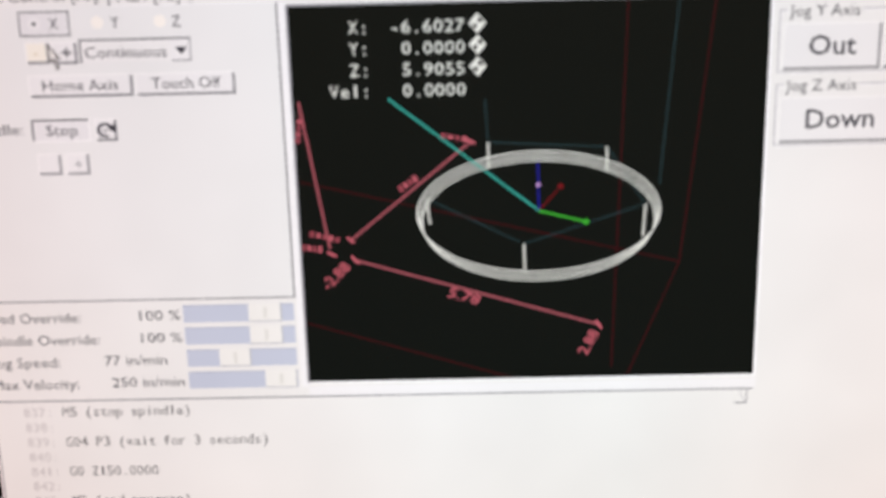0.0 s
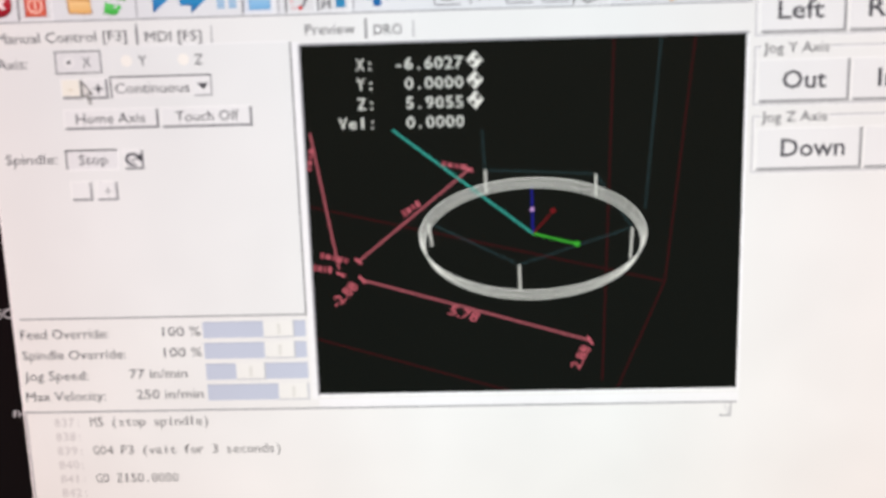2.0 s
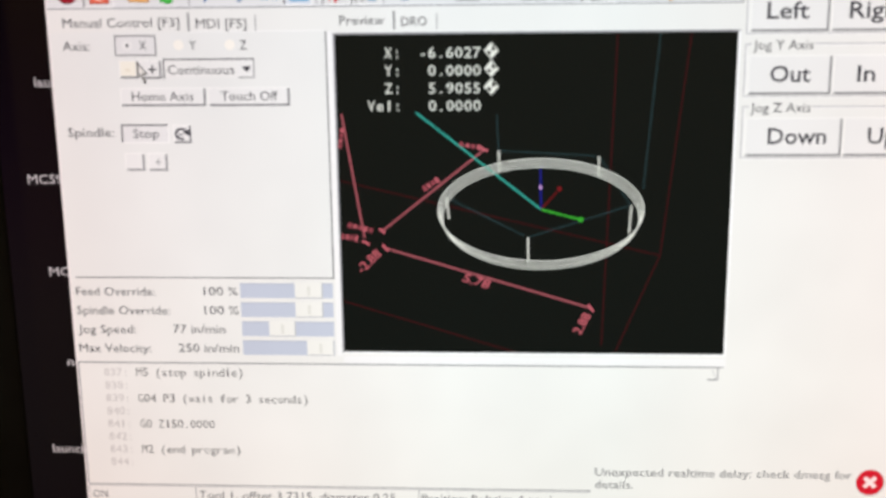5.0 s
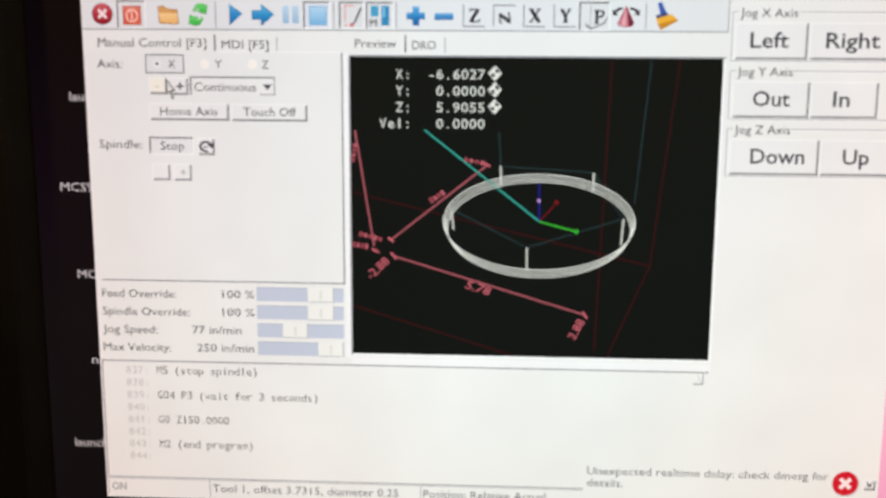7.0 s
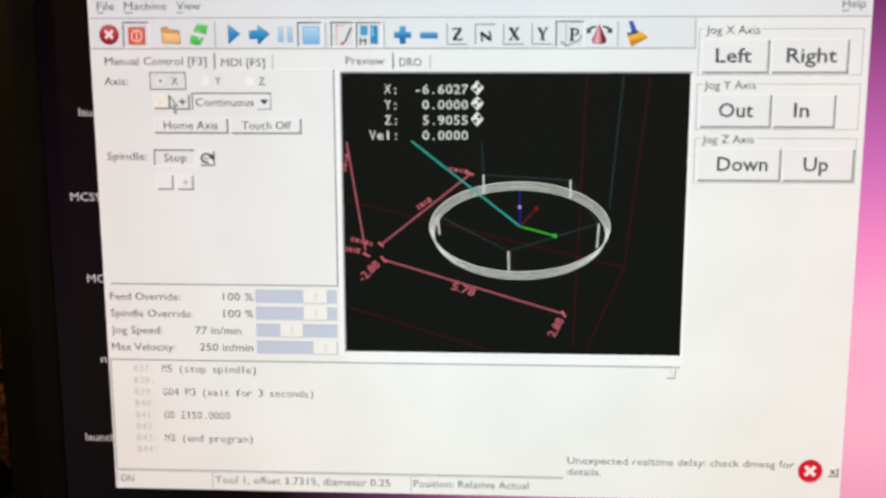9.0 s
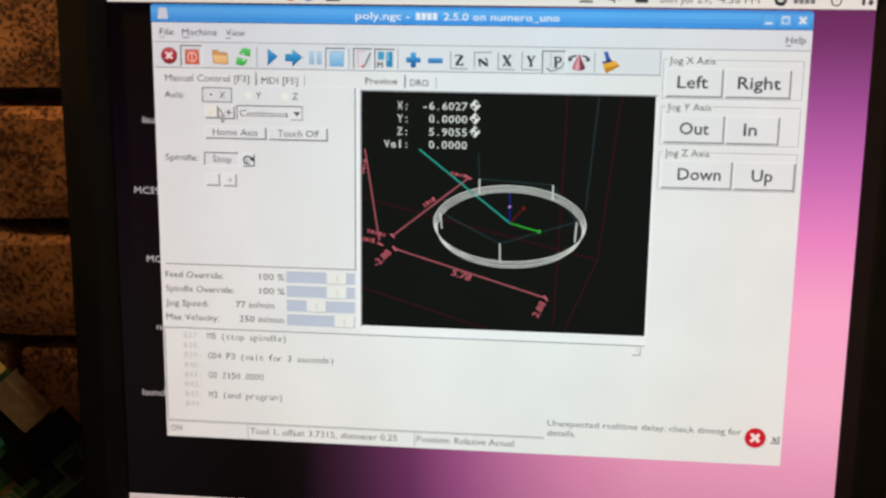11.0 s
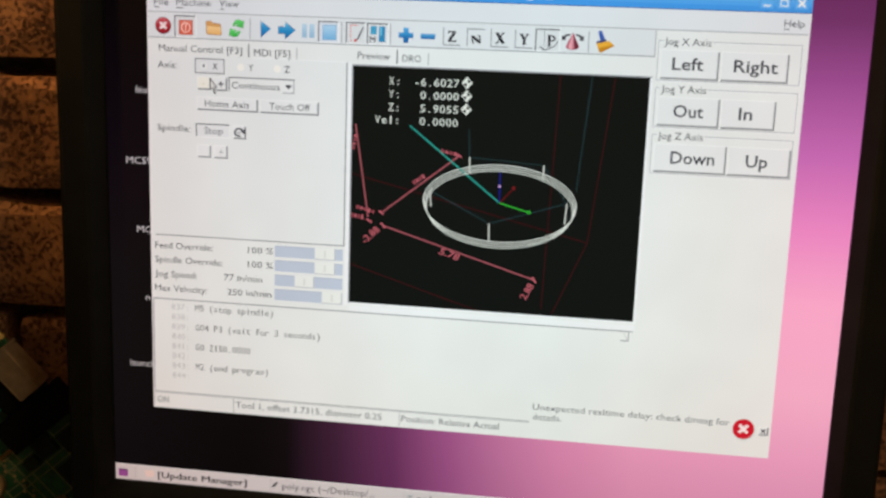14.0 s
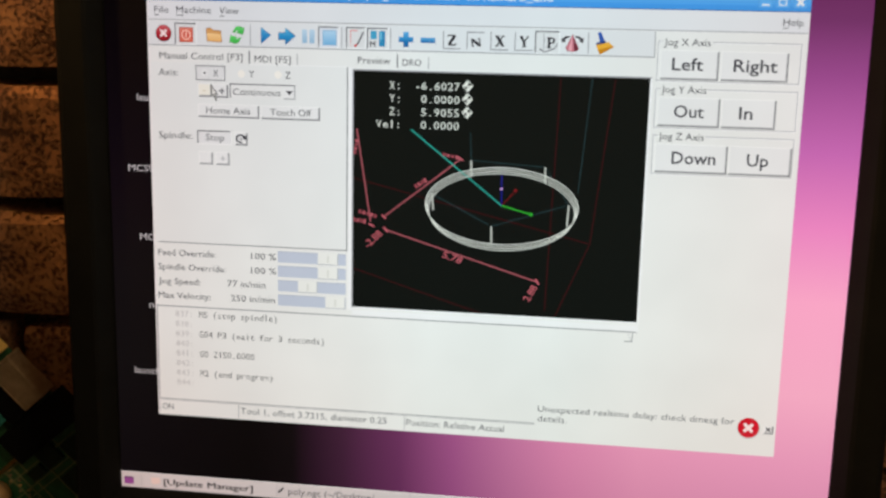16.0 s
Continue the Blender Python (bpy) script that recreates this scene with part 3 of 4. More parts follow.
def letter_strokes(letter):
    """Thick and thin strokes of a bold letter with serifs, 13 high and about 11 wide, round its middle."""
    if letter in "ZN":
        strokes = [(-4.6, -5.8, 4.6, -5.8, 1.6), (3.4, -5.4, -3.6, 5.4, 3.4), (-4.8, 5.8, 4.8, 5.8, 1.6), (-4.5, -6.4, -4.5, -3.4, 1.2), (4.7, 6.4, 4.7, 3.2, 1.2)]
        if letter == "N":
            strokes = [(b * 0.82 - 0.12 * a, -a, d * 0.82 - 0.12 * c, -c, w) for a, b, c, d, w in strokes]
        return strokes
    if letter == "X":
        return [(-3.8, -5.8, 3.8, 5.8, 3.4), (3.6, -5.8, -3.6, 5.8, 1.5), (-5.8, -6, -1.4, -6, 1.3), (1.6, -6, 5.6, -6, 1.3), (-5.6, 6, -1.4, 6, 1.3), (1.4, 6, 5.8, 6, 1.3)]
    if letter == "Y":
        return [(-3.8, -5.8, 0, 0.6, 3.0), (3.8, -5.8, 0.2, 0.6, 1.5), (0, 0, 0, 5.8, 3.0), (-5.6, -6, -1.6, -6, 1.3), (1.8, -6, 5.4, -6, 1.3), (-2.6, 6, 2.6, 6, 1.3)]
    bowl = [(-0.6 + 4.8 * math.cos(radians(a)), -2.8 - 3.2 * math.sin(radians(a))) for a in range(90, -91, -30)]
    return [(-2.4, -5.8, -2.4, 5.8, 3.0), (-4.8, -6, -0.6, -6, 1.3), (-4.8, 6, -0.2, 6, 1.3)] + [(*p, *q, 2.2 if 0 < k < 5 else 1.5) for k, (p, q) in enumerate(zip(bowl, bowl[1:]))]


def view_icon(letter, u, v, frame_u):
    s = Sheet()
    s.line(frame_u, 84, frame_u, 107, 1.3, (140, 140, 146), 4)
    edge = 85 if letter == "N" else 107
    if letter != "P":
        s.line(frame_u, edge, frame_u + 23, edge, 1.6, (150, 150, 156), 4.2)
    s.done("view_frame")
    s = Sheet()
    for k, (a, b, c, d, w) in enumerate(letter_strokes(letter)):
        s.line(u + 1.08 * a, v + 1.08 * b, u + 1.08 * c, v + 1.08 * d, 1.12 * w, (38, 38, 44), 5 + 0.1 * k)
    s.done("view_letter")


for row in (("Z", 483.0, 95.8, 471.4), ("N", 515.2, 98.2, 503.4), ("X", 547.0, 95.5, 535.2), ("Y", 579.2, 95.7, 567.2), ("P", 614.6, 96.3, 605.4)):
    view_icon(*row)
Sheet().line(600, 104, 606, 109, 1.6, (90, 90, 96), 6).line(606, 109, 620, 103, 1.6, (120, 120, 126), 6.2).line(620, 103, 623, 97, 1.4, (120, 120, 126), 6.3).done("view_orbit")
s = Sheet().poly([(642.6, 84.4), (651.4, 103.0), (649.4, 106.0), (642.6, 107.4), (635.8, 106.0), (633.8, 103.0)], (150, 66, 82), 4)
s.poly([(642.6, 85.6), (647.0, 105.6), (642.6, 106.6), (636.6, 105.4), (634.8, 103.0)], (206, 120, 134), 4.3).poly([(642.6, 86.6), (642.2, 106.2), (637.6, 105.2)], (232, 168, 176), 4.6).poly([(643.4, 90), (650.4, 103.2), (648.8, 105.2), (645.4, 106.2)], (104, 40, 54), 4.8)
for side in (-1, 1):
    s.poly([(642.6 + side * a, b) for a, b in ((3.6, 86.6), (9.4, 87.4), (12.6, 90.0), (14.4, 88.6), (14.0, 95.2), (8.0, 94.4), (10.4, 92.0), (7.6, 89.8), (3.4, 88.8))], (64, 62, 68), 5)
s.done("spindle_cone_icon", "pink cone icon with turning arrows")
Sheet().poly([(675, 82), (679.5, 81), (685, 93), (679, 96)], (58, 92, 170), 4).poly([(673, 95), (685, 91.5), (688, 96), (676, 100)], (44, 62, 116), 4.5).poly([(673.5, 98), (690, 93.5), (697, 100), (679, 110)], (234, 172, 58), 5).poly([(676, 104), (695.5, 98.6), (697, 100), (679, 110)], (198, 132, 30), 5.5).done("clear_brush_icon", "brush icon with blue handle and orange bristles")

# Tabs and the manual page.
text("Manual Control [F3]", 75.0, 194.0, 130.2, 9.1)
text("MDI [F5]", 211.0, 261.8, 131.8, 9.1)
text("Preview", 355.4, 399.9, 129.8, 9.1)
text("DRO", 416.8, 442.1, 131.4, 9.1)
for u in (203.3, 409.6):
    Sheet().rect(u - 0.9, 116.5, u + 0.9, 134.5, (112, 112, 116), 3).done("tab_edge")
for u in (270.9, 452.0):
    Sheet().rect(u - 0.6, 119, u + 0.6, 134.5, (168, 168, 170), 3).done("tab_edge")
page = Sheet().rect(60.5, 135, 341.6, 389.5, (231, 232, 231), 2)
page.done("tab_page")
Sheet().rect(66, 388.5, 341.6, 389.9, (134, 134, 138), 2.5).done("page_edge")
Sheet().rect(340.2, 135.5, 341.8, 389.5, (132, 132, 136), 3).done("page_edge")
Sheet().rect(204, 134.5, 340, 135.6, (242, 242, 242), 3).done("page_edge")
Sheet().rect(342.5, 136, 349, 474, (240, 240, 241), 2).done("page_divider")

text("Axis:", 73.1, 100.8, 153, 9.1)
s = Sheet().rect(126.3, 138, 168.9, 158.6, (112, 112, 116), 3).rect(127.6, 139.3, 167.6, 157.3, (226, 226, 227), 3.5)
s.done("focus_frame")
for u in (139.2, 191.9, 243.9):
    Sheet().disc(u, 148.2, 5.2, (246, 242, 234) if u > 150 else (234, 234, 234), 4, n=20).done("radio_button")
Sheet().disc(139.2, 148.2, 1.7, INK, 5, n=12).done("radio_dot")
text("X", 151.6, 159.4, 152.8, 9.1)
text("Y", 202.8, 210.2, 152.8, 9.1)
text("Z", 253.8, 261.4, 153.0, 9.1)
raised(129.3, 162.8, 149.3, 181, "button", (242, 238, 226))
raised(150.3, 162.8, 172.6, 181.6)
Sheet().rect(136, 172, 140.5, 173.6, (224, 212, 190), 6).done("minus_sign")
Sheet().rect(159.5, 171.3, 168, 173, INK, 6).rect(162.9, 168, 164.6, 176.4, INK, 6.2).done("plus_sign")
Sheet().rect(174.6, 161.6, 268, 163.2, DARK_EDGE, 3).rect(174.6, 161.6, 176.2, 181.2, DARK_EDGE, 3.2).rect(176.2, 163.2, 251.4, 181.2, (234, 234, 233), 3.4).rect(251.4, 163.2, 268, 181.4, (168, 168, 170), 3.5).rect(251.4, 163.2, 266.4, 179.8, (234, 234, 234), 4).done("drop_down_list")
text("Continuous", 179.2, 247.4, 177.2, 9.1)
Sheet().poly([(254.6, 169.6), (265, 169.6), (259.8, 175.6)], INK, 6).done("drop_down_arrow")
raised(128.6, 190.5, 216.6, 209.2)
text("Home Axis", 140.6, 204.1, 203.8, 9.1)
raised(219, 190.5, 302.6, 209.4)
text("Touch Off", 232.6, 290.4, 203.8, 9.1)
text("Spindle:", 71.0, 119.3, 240.2, 9.1)
sunken(126.8, 227.6, 176.6, 247, "button", (228, 228, 229))
text("Stop", 139.2, 166.0, 241.6, 9.1)
raised(180.6, 228, 199.4, 247)
s = Sheet()
for k in range(16):
    a, b = radians(20 + 17 * k), radians(37 + 17 * k)
    s.poly([(189.6 + r * math.cos(q), 237.6 - 0.86 * r * math.sin(q)) for q, r in ((a, 4.4), (b, 4.4), (b, 7.4), (a, 7.4))], (92, 92, 98), 6)
s.poly([(191.4, 235.8), (198.6, 232.4), (198.0, 239.8), (194.8, 238.4)], (70, 70, 76), 6.5).rect(187.0, 237.2, 191.6, 239.0, (120, 120, 126), 6.3).done("turn_icon")
raised(128.5, 257, 149, 275.4, edge=(142, 142, 146))
raised(152.6, 257, 173, 275.6, edge=(142, 142, 146))
Sheet().rect(160, 265.6, 167, 267, (176, 176, 178), 6).rect(162.8, 262.8, 164.2, 269.8, (176, 176, 178), 6.2).done("plus_sign")
# The pointer.
cur = [(148.4, 163.6), (148.4, 181.2), (151.8, 178.2), (154.4, 186.4), (157.2, 185.4), (154.6, 177.6), (159.2, 177.4)]
Sheet().poly(cur, (84, 82, 80), 8).poly([(149.6, 167.0), (149.6, 178.6), (152.2, 176.4), (155.2, 184.2), (155.8, 184.0), (153.0, 176.2), (156.6, 176.2)], (226, 224, 220), 8.5).done("pointer", "grey arrow pointer")

# The four sliders.
for label_text, a, b, value, c, d, base, k0, k1 in (
        ("Feed Override:", 65.1, 150.1, "100 %", 202.6, 239, 409.4, 299.4, 328.9), ("Spindle Override:", 64.6, 164.9, "100 %", 202.3, 239, 430.2, 299.4, 328.9),
        ("Jog Speed:", 64.1, 126.8, "77 in/min", 167.2, 223.1, 451.2, 270.6, 299), ("Max Velocity:", 63.6, 141.7, "250 in/min", 171.9, 237, 472.2, 310.4, 339.4)):
    text(label_text, a, b, base - 0.6, 9.1)
    text(value, c, d, base - 1.3, 9.1)
    top, low = base - 14.6, base + 1.6
    Sheet().rect(241.4, top, 339.8, low, (193, 200, 216), 3).rect(241.4, top, 339.8, top + 1, (176, 182, 198), 3.4).done("slider_track", "pale blue slider groove")
    mid = (k0 + k1) / 2
    Sheet().rect(k0, top - 0.6, k1, low + 0.4, (186, 188, 192), 4).rect(k0, top - 0.6, k1 - 1.2, low - 0.8, (236, 236, 232), 4.4).rect(mid - 1.6, top + 3, mid + 1.6, low - 3, (222, 222, 216), 4.8).done("slider_knob")

# Program listing and the status line.
Sheet().rect(61.6, 484.4, 747, 624.0, FIELD, 2.5).done("program_listing", "white listing of machine code lines")
Sheet().rect(60, 482.8, 747, 484.3, (142, 142, 146), 2).done("listing_edge")
Sheet().rect(60, 484.4, 61.4, 624, (142, 142, 146), 2).done("listing_edge")
Sheet().rect(61, 623.6, 612, 624.8, (150, 150, 154), 3).done("listing_edge")
Sheet().rect(349, 473.8, 749, 482.8, (238, 238, 239), 2).done("pane_sash")
LISTING = ["M5 (stop spindle)", "", "G04 P3 (wait for 3 seconds)", "", "G0 Z150.0000", "", "M2 (end program)", ""]
for i, code in enumerate(LISTING):
    base = 498.6 + 14.75 * i
    mono("%d:" % (837 + i), 87.6, 6.9, base, 8.6, (200, 196, 196), 4, 0.0, "line_number")
    if code:
        place = 0
        for word in code.split(" "):
            mono(word, 123.1 + 6.92 * place, 6.92, base, 9.2, (102, 100, 101), 4, 0.0, "code_word")
            place += len(word) + 1
Sheet().line(731, 497, 741.5, 497, 1.6, (150, 150, 153), 4).line(741.4, 485, 741.4, 497, 1.4, (160, 160, 163), 4.2).line(735, 485, 740, 496, 1.0, (196, 196, 198), 4.1).done("scroll_arrow")
Sheet().rect(60.2, 625.6, 612, 626.6, (180, 180, 182), 3).rect(60.2, 626.8, 61.2, 646, (170, 170, 172), 3).rect(180, 626.8, 181, 647, (160, 160, 163), 3).rect(426, 626.8, 427, 647, (160, 160, 163), 3).done("status_line")
text("ON", 64.9, 81.5, 640.6, 9.2, (104, 104, 108))
text("Tool 1, offset 3.7315, diameter 0.25", 183.8, 400.9, 640.4, 9.4, (104, 104, 108))
text("Position: Relative Actual", 429.7, 569.8, 640.2, 9.4, (104, 104, 108))
text("Unexpected realtime delay: check dmesg for", 616.4, 886.2, 606.4, 9.0, (104, 104, 108))
text("details.", 616.6, 657.0, 620.8, 9.0, (104, 104, 108))
Sheet().disc(905.9, 610.5, 15.2, (206, 202, 202), 4).disc(905.4, 609.7, 14.3, (204, 22, 44), 4.4).line(899.6, 604.0, 911.2, 615.4, 4.6, (246, 226, 226), 5).line(911.2, 604.0, 899.6, 615.4, 4.6, (246, 226, 226), 5.3).done("error_icon", "round red error icon with a white cross")
raised(925.2, 604.4, 938.8, 617.2)
Sheet().line(928.9, 607.8, 934.9, 613.4, 1.6, INK, 6).line(934.9, 607.8, 928.9, 613.4, 1.6, INK, 6.2).done("close_cross")

# Jog buttons on the right of the window.
for title, v, title_u1, keys in (
        ("Jog X Axis", 90.8, 820.6, (("Left", 757.4, 832.4, 772.8, 812.8), ("Right", 834.6, 919.8, 851.2, 906.6))),
        ("Jog Y Axis", 151.8, 818.8, (("Out", 757.4, 837.6, 778.6, 817.4), ("In", 839.4, 908.8, 862.4, 879.6))),
        ("Jog Z Axis", 212.9, 819.6, (("Down", 757.2, 851.4, 779.5, 836.4), ("Up", 853.2, 933.2, 876.6, 904.2)))):
    s = Sheet()
    low = v + 50.8
    for a in ((754, v, 760, v), (title_u1 + 2, v, 934.6, v), (754, v, 754, low), (934.6, v, 934.6, low), (754, low, 934.6, low)):
        s.line(*a, 1.2, (182, 182, 185), 2)
        s.line(*(x + 1.2 for x in a), 1.0, (246, 246, 246), 1.8)
    s.done("group_frame")
    text(title, 761.2, title_u1, v + 5.2, 9.1, (64, 64, 70))
    for word, a, b, c, d in keys:
        raised(a, v + 10.8, b, v + 49.0, "button", (232, 232, 232))
        text(word, c, d, v + 36.7, 15.6, (70, 70, 76), 6, 0.012, "button_text")

# ---- the tool path view ----
Sheet().rect(348, 137.6, 748.6, 471, (150, 150, 154), 2.1).done("view_shadow_edge")
Sheet().rect(349.8, 139.4, 748.6, 471.6, (246, 247, 248), 2.3).done("view_light_edge")
Sheet().rect(349.8, 139.4, 746.2, 469.3, (12, 18, 17), 2.6).done("path_view", "black drawing area with a tool path")
PINK, DARK_RED = (160, 84, 92), (56, 14, 19)
for name, pts in (("limit_line", ((629.8, 139.4), (620, 460))), ("limit_line", ((701.6, 139.4), (677.6, 363.8), (634, 468.6))), ("limit_line", ((350, 286), (677.6, 363.8))), ("limit_line", ((350, 413.6), (531.9, 469)))):
    s = Sheet()
    for a, b in zip(pts, pts[1:]):
        s.line(*a, *b, 1.5, DARK_RED, 3)
    s.done(name)
for pts in (((671.4, 140), (658.5, 297)), ((511.1, 219.4), (513.1, 255.6)), ((513.1, 255.6), (613.7, 261.5)), ((613.7, 261.5), (646.9, 311.8)), ((459.9, 303.4), (542.8, 345.2)), ((542.8, 345.2), (646.9, 311.8))):
    Sheet().dotted(*pts[0], *pts[1], 1.5, (44, 68, 72), 3.5).done("rapid_move")
for a, b in (((513.1, 255.6), (513.6, 277.1)), ((613.7, 261.5), (613.7, 283.1)), ((459.9, 303.4), (462.2, 326)), ((647.4, 311.8), (645.6, 340.6)), ((543, 345.2), (543.6, 371))):
    Sheet().line(*a, *b, 2.2, (198, 198, 190), 4).done("plunge_move")
s = Sheet()
for k, shade in ((0, 236), (1, 206), (2, 228), (3, 216)):
    s.ring(555.6, 317.2 + 2.7 * k, 104.4 - 1.5 * k, 53.1, 1.2, (shade, shade, shade - 8), 4.5 + 0.2 * k)
s.done("cut_path", "pale grey rings of the cut path")
Sheet().line(429.9, 216.9, 556, 315.8, 1.9, (52, 160, 146), 5).done("tool_line")
Sheet().line(556, 315.8, 555.2, 271, 2.0, (26, 26, 120), 5).disc(555.4, 293, 2, (196, 150, 206), 5.5, n=10).done("axis_arrow")
Sheet().line(556, 315.8, 572, 298, 1.8, (96, 18, 24), 5).disc(574.5, 294.7, 2.6, (112, 22, 28), 5.5, n=10).done("axis_arrow")
Sheet().line(556, 315.8, 594, 325.8, 2.0, (56, 166, 50), 5).disc(596.5, 326.4, 2.8, (52, 160, 46), 5.5, n=10).done("axis_arrow")
for a, b in (((354.4, 217.9), (374.6, 346)), ((392.3, 339.5), (498.5, 254.6)), ((396.5, 356.9), (608.5, 420))):
    Sheet().line(*a, *b, 2.1, PINK, 4).done("dimension_line")


def dimension_bars(u, v, length, angle, count=4, tall=8):
    """A small unreadable figure beside a dimension line."""
    s, c, d = Sheet(), math.cos(radians(angle)), math.sin(radians(angle))
    step = length / count
    for i in range(count):
        a = -length / 2 + i * step
        h = tall * (0.36 if i % 3 else 0.44)
        pts = [(a + 0.5, -h), (a + step * 0.8, -h * 0.8), (a + step * 0.74, h), (a, h * 0.7)]
        s.poly([(u + x * c + y * d, v - x * d + y * c) for x, y in pts], (178, 90, 100) if i % 2 else (146, 68, 78), 5)
    s.done("dimension_figure")


def dimension_text(body, u, v, length, angle, tall, lean):
    """A readable figure along a dimension line, leaning with it."""
    me = glyphs(body, 0.012)
    xs = [p.co.x for p in me.vertices]
    c, d, mid, kx = math.cos(radians(angle)), math.sin(radians(angle)), (max(xs) + min(xs)) / 2, length / (max(xs) - min(xs))
    e, g = math.cos(radians(lean)), math.sin(radians(lean))
    for p in me.vertices:
        x, y = (p.co.x - mid) * kx, (p.co.y - CAP / 2) * tall / CAP
        p.co = spot(u + x * c + y * e, v - x * d - y * g, 5)
    me.materials.append(lit((184, 92, 102)))
    ob = new("dimension_figure", me)
    ob.parent = screen_panel


dimension_text("5.78", 490.5, 391.4, 28, -17, 9.4, 62)
dimension_text("2.88", 599.5, 436.5, 24, 62, 9.4, 156)
dimension_text("-2.88", 378.5, 370.5, 29, 44, 9.5, 140)
for row in ((371, 335.4, 28, -14, 5, 7), (359.5, 345.4, 19, -8, 4, 8), (444.5, 289.6, 20, 34, 4, 8), (485, 250.8, 24, -10, 4, 6), (353.4, 242, 22, 80, 4, 6)):
    dimension_bars(*row)
for a in ((372, 349, 380, 353), (390, 336, 396, 341), (494, 252, 502, 256), (393, 353, 399, 360), (606, 416, 611, 424)):
    Sheet().line(*a, 2.4, (196, 98, 110), 4.4).done("dimension_end")

LIGHT = (214, 216, 208)
for name, value, v in (("  X:", "-6.6027", 162.6), ("  Y:", " 0.0000", 180.2), ("  Z:", " 5.9055", 197.8), ("Vel:", " 0.0000", 215.2)):
    mono(name, 380.6, 8.95, v, 10.2, LIGHT, 5, 0.01, "readout_text")
    mono(value, 433.2, 8.95, v, 10.2, LIGHT, 5, 0.01, "readout_text")
for v in (156, 173.6, 191.4):
    s = Sheet().poly([(505.7, v - 8.4), (513.2, v), (505.7, v + 8.4), (498.2, v)], (226, 226, 218), 5)
    s.disc(506.2, v - 0.5, 4.2, (24, 26, 24), 5.5, 0, 90, 8).disc(505.2, v + 0.5, 4.0, (20, 22, 20), 5.5, 180, 270, 8).done("homed_mark")

# ---- the room ----
WALL_YAW = 2.2
WALL = pose(-0.21, 0.085, 0, 0, 0, WALL_YAW)
wall = new("wall_north")
wall.matrix_world = WALL
tagged(wall, "brown brick wall with deep dark joints", "wall", kind="structure")
bm = bmesh.new()
add_box(bm, (-1.6, 0.023, 0.0), (1.9, 0.12, 2.5))
part("mortar_bed", bm, MORTAR, wall, "dark recessed mortar")

for name, lo, hi, label in (("wall_west", (-1.85, -2.6, 0), (-1.7, 0.1, 2.5), "plain plastered wall"), ("wall_east", (1.7, -2.6, 0), (1.85, 0.35, 2.5), "plain plastered wall"), ("wall_south", (-1.85, -2.75, 0), (1.85, -2.6, 2.5), "plain plastered wall")):
    bm = bmesh.new()
    add_box(bm, lo, hi)
    tagged(part(name, bm, PLASTER), label, "wall", kind="structure")
bm = bmesh.new()
add_box(bm, (-1.85, -2.75, -0.1), (1.85, 0.45, 0))
tagged(part("floor", bm, CONCRETE), "grey concrete floor", "floor", kind="structure")
bm = bmesh.new()
add_box(bm, (-1.85, -2.75, 2.5), (1.85, 0.45, 2.6))
tagged(part("ceiling", bm, PLASTER), "plain pale ceiling", "ceiling", kind="structure")

# The bench that carries the monitor.
bench = new("workbench")
bench.matrix_world = pose(0, -0.27, 0)
tagged(bench, "plain dark wooden workbench under the monitor", "workbench")
bm = bmesh.new()
add_box(bm, (-0.8, -0.33, 0.715), (0.8, 0.29, 0.75), 0.004)
part("benchtop", bm, BENCH_WOOD, bench)
for x in (-0.74, 0.74):
    for y in (-0.28, 0.24):
        bm = bmesh.new()
        add_box(bm, (x - 0.03, y - 0.03, 0), (x + 0.03, y + 0.03, 0.715), 0.003)
        part("leg", bm, BENCH_WOOD, bench)

# ---- the circuit board that leans on the wall ----
# Board space: x along the row of sockets, z across the board, y towards the wall.
BOARD = pose(-0.2376, 0.055, 0.8475, 0, 49, 0)
board = new("circuit_board")
board.matrix_world = BOARD
tagged(board, "dusty green circuit board with sockets leaning on the brick wall", "circuit board")
bm = bmesh.new()
add_box(bm, (-0.09, 0.010, -0.070), (0.080, 0.0116, 0.002), 0.0004)
part("board", bm, PCB, board, "green laminate")


def socket(name, lo, hi, material, label="", bevel=0.0006):
    bm = bmesh.new()
    add_box(bm, lo, hi, bevel)
    return part(name, bm, material, board, label)


shell = socket("metal_socket", (-0.0132, -0.002, -0.0080), (0.0130, 0.010, 0.0068), STEEL, "dull steel socket shell")
bm = bmesh.new()
# A thin black plate paints the dark of the shell's opening.
add_box(bm, (0.0131, -0.0005, -0.007), (0.0134, 0.008, 0.0055))
part("opening", bm, DARK_FILL, shell)
bm = bmesh.new()
add_box(bm, (-0.0145, -0.0035, -0.0088), (-0.0131, 0.009, 0.0082), 0.0003)
part("rim", bm, STEEL, shell)
for z in (-0.0078, 0.0060):
    bm = bmesh.new()
    add_box(bm, (-0.0125, -0.0025, z), (0.0125, -0.0018, z + 0.0006), 0.0002)
    part("fold", bm, STEEL, shell)
socket("yellow_socket", (-0.045, -0.003, -0.0085), (-0.0178, 0.010, 0.0036), YELLOW, "yellow plastic socket")
socket("tan_socket_base", (-0.045, 0.001, -0.0165), (-0.0195, 0.010, -0.0090), TAN)
# Black fill for the dark gap between the steel and teal sockets.
socket("dark_gap_block", (-0.0150, 0.002, -0.0240), (0.0145, 0.010, -0.0084), DARK_FILL)
# Black block in place of the shaded void beside the sockets.
socket("dark_void_block", (0.0148, 0.000, -0.0360), (0.0330, 0.010, 0.0110), DARK_FILL)
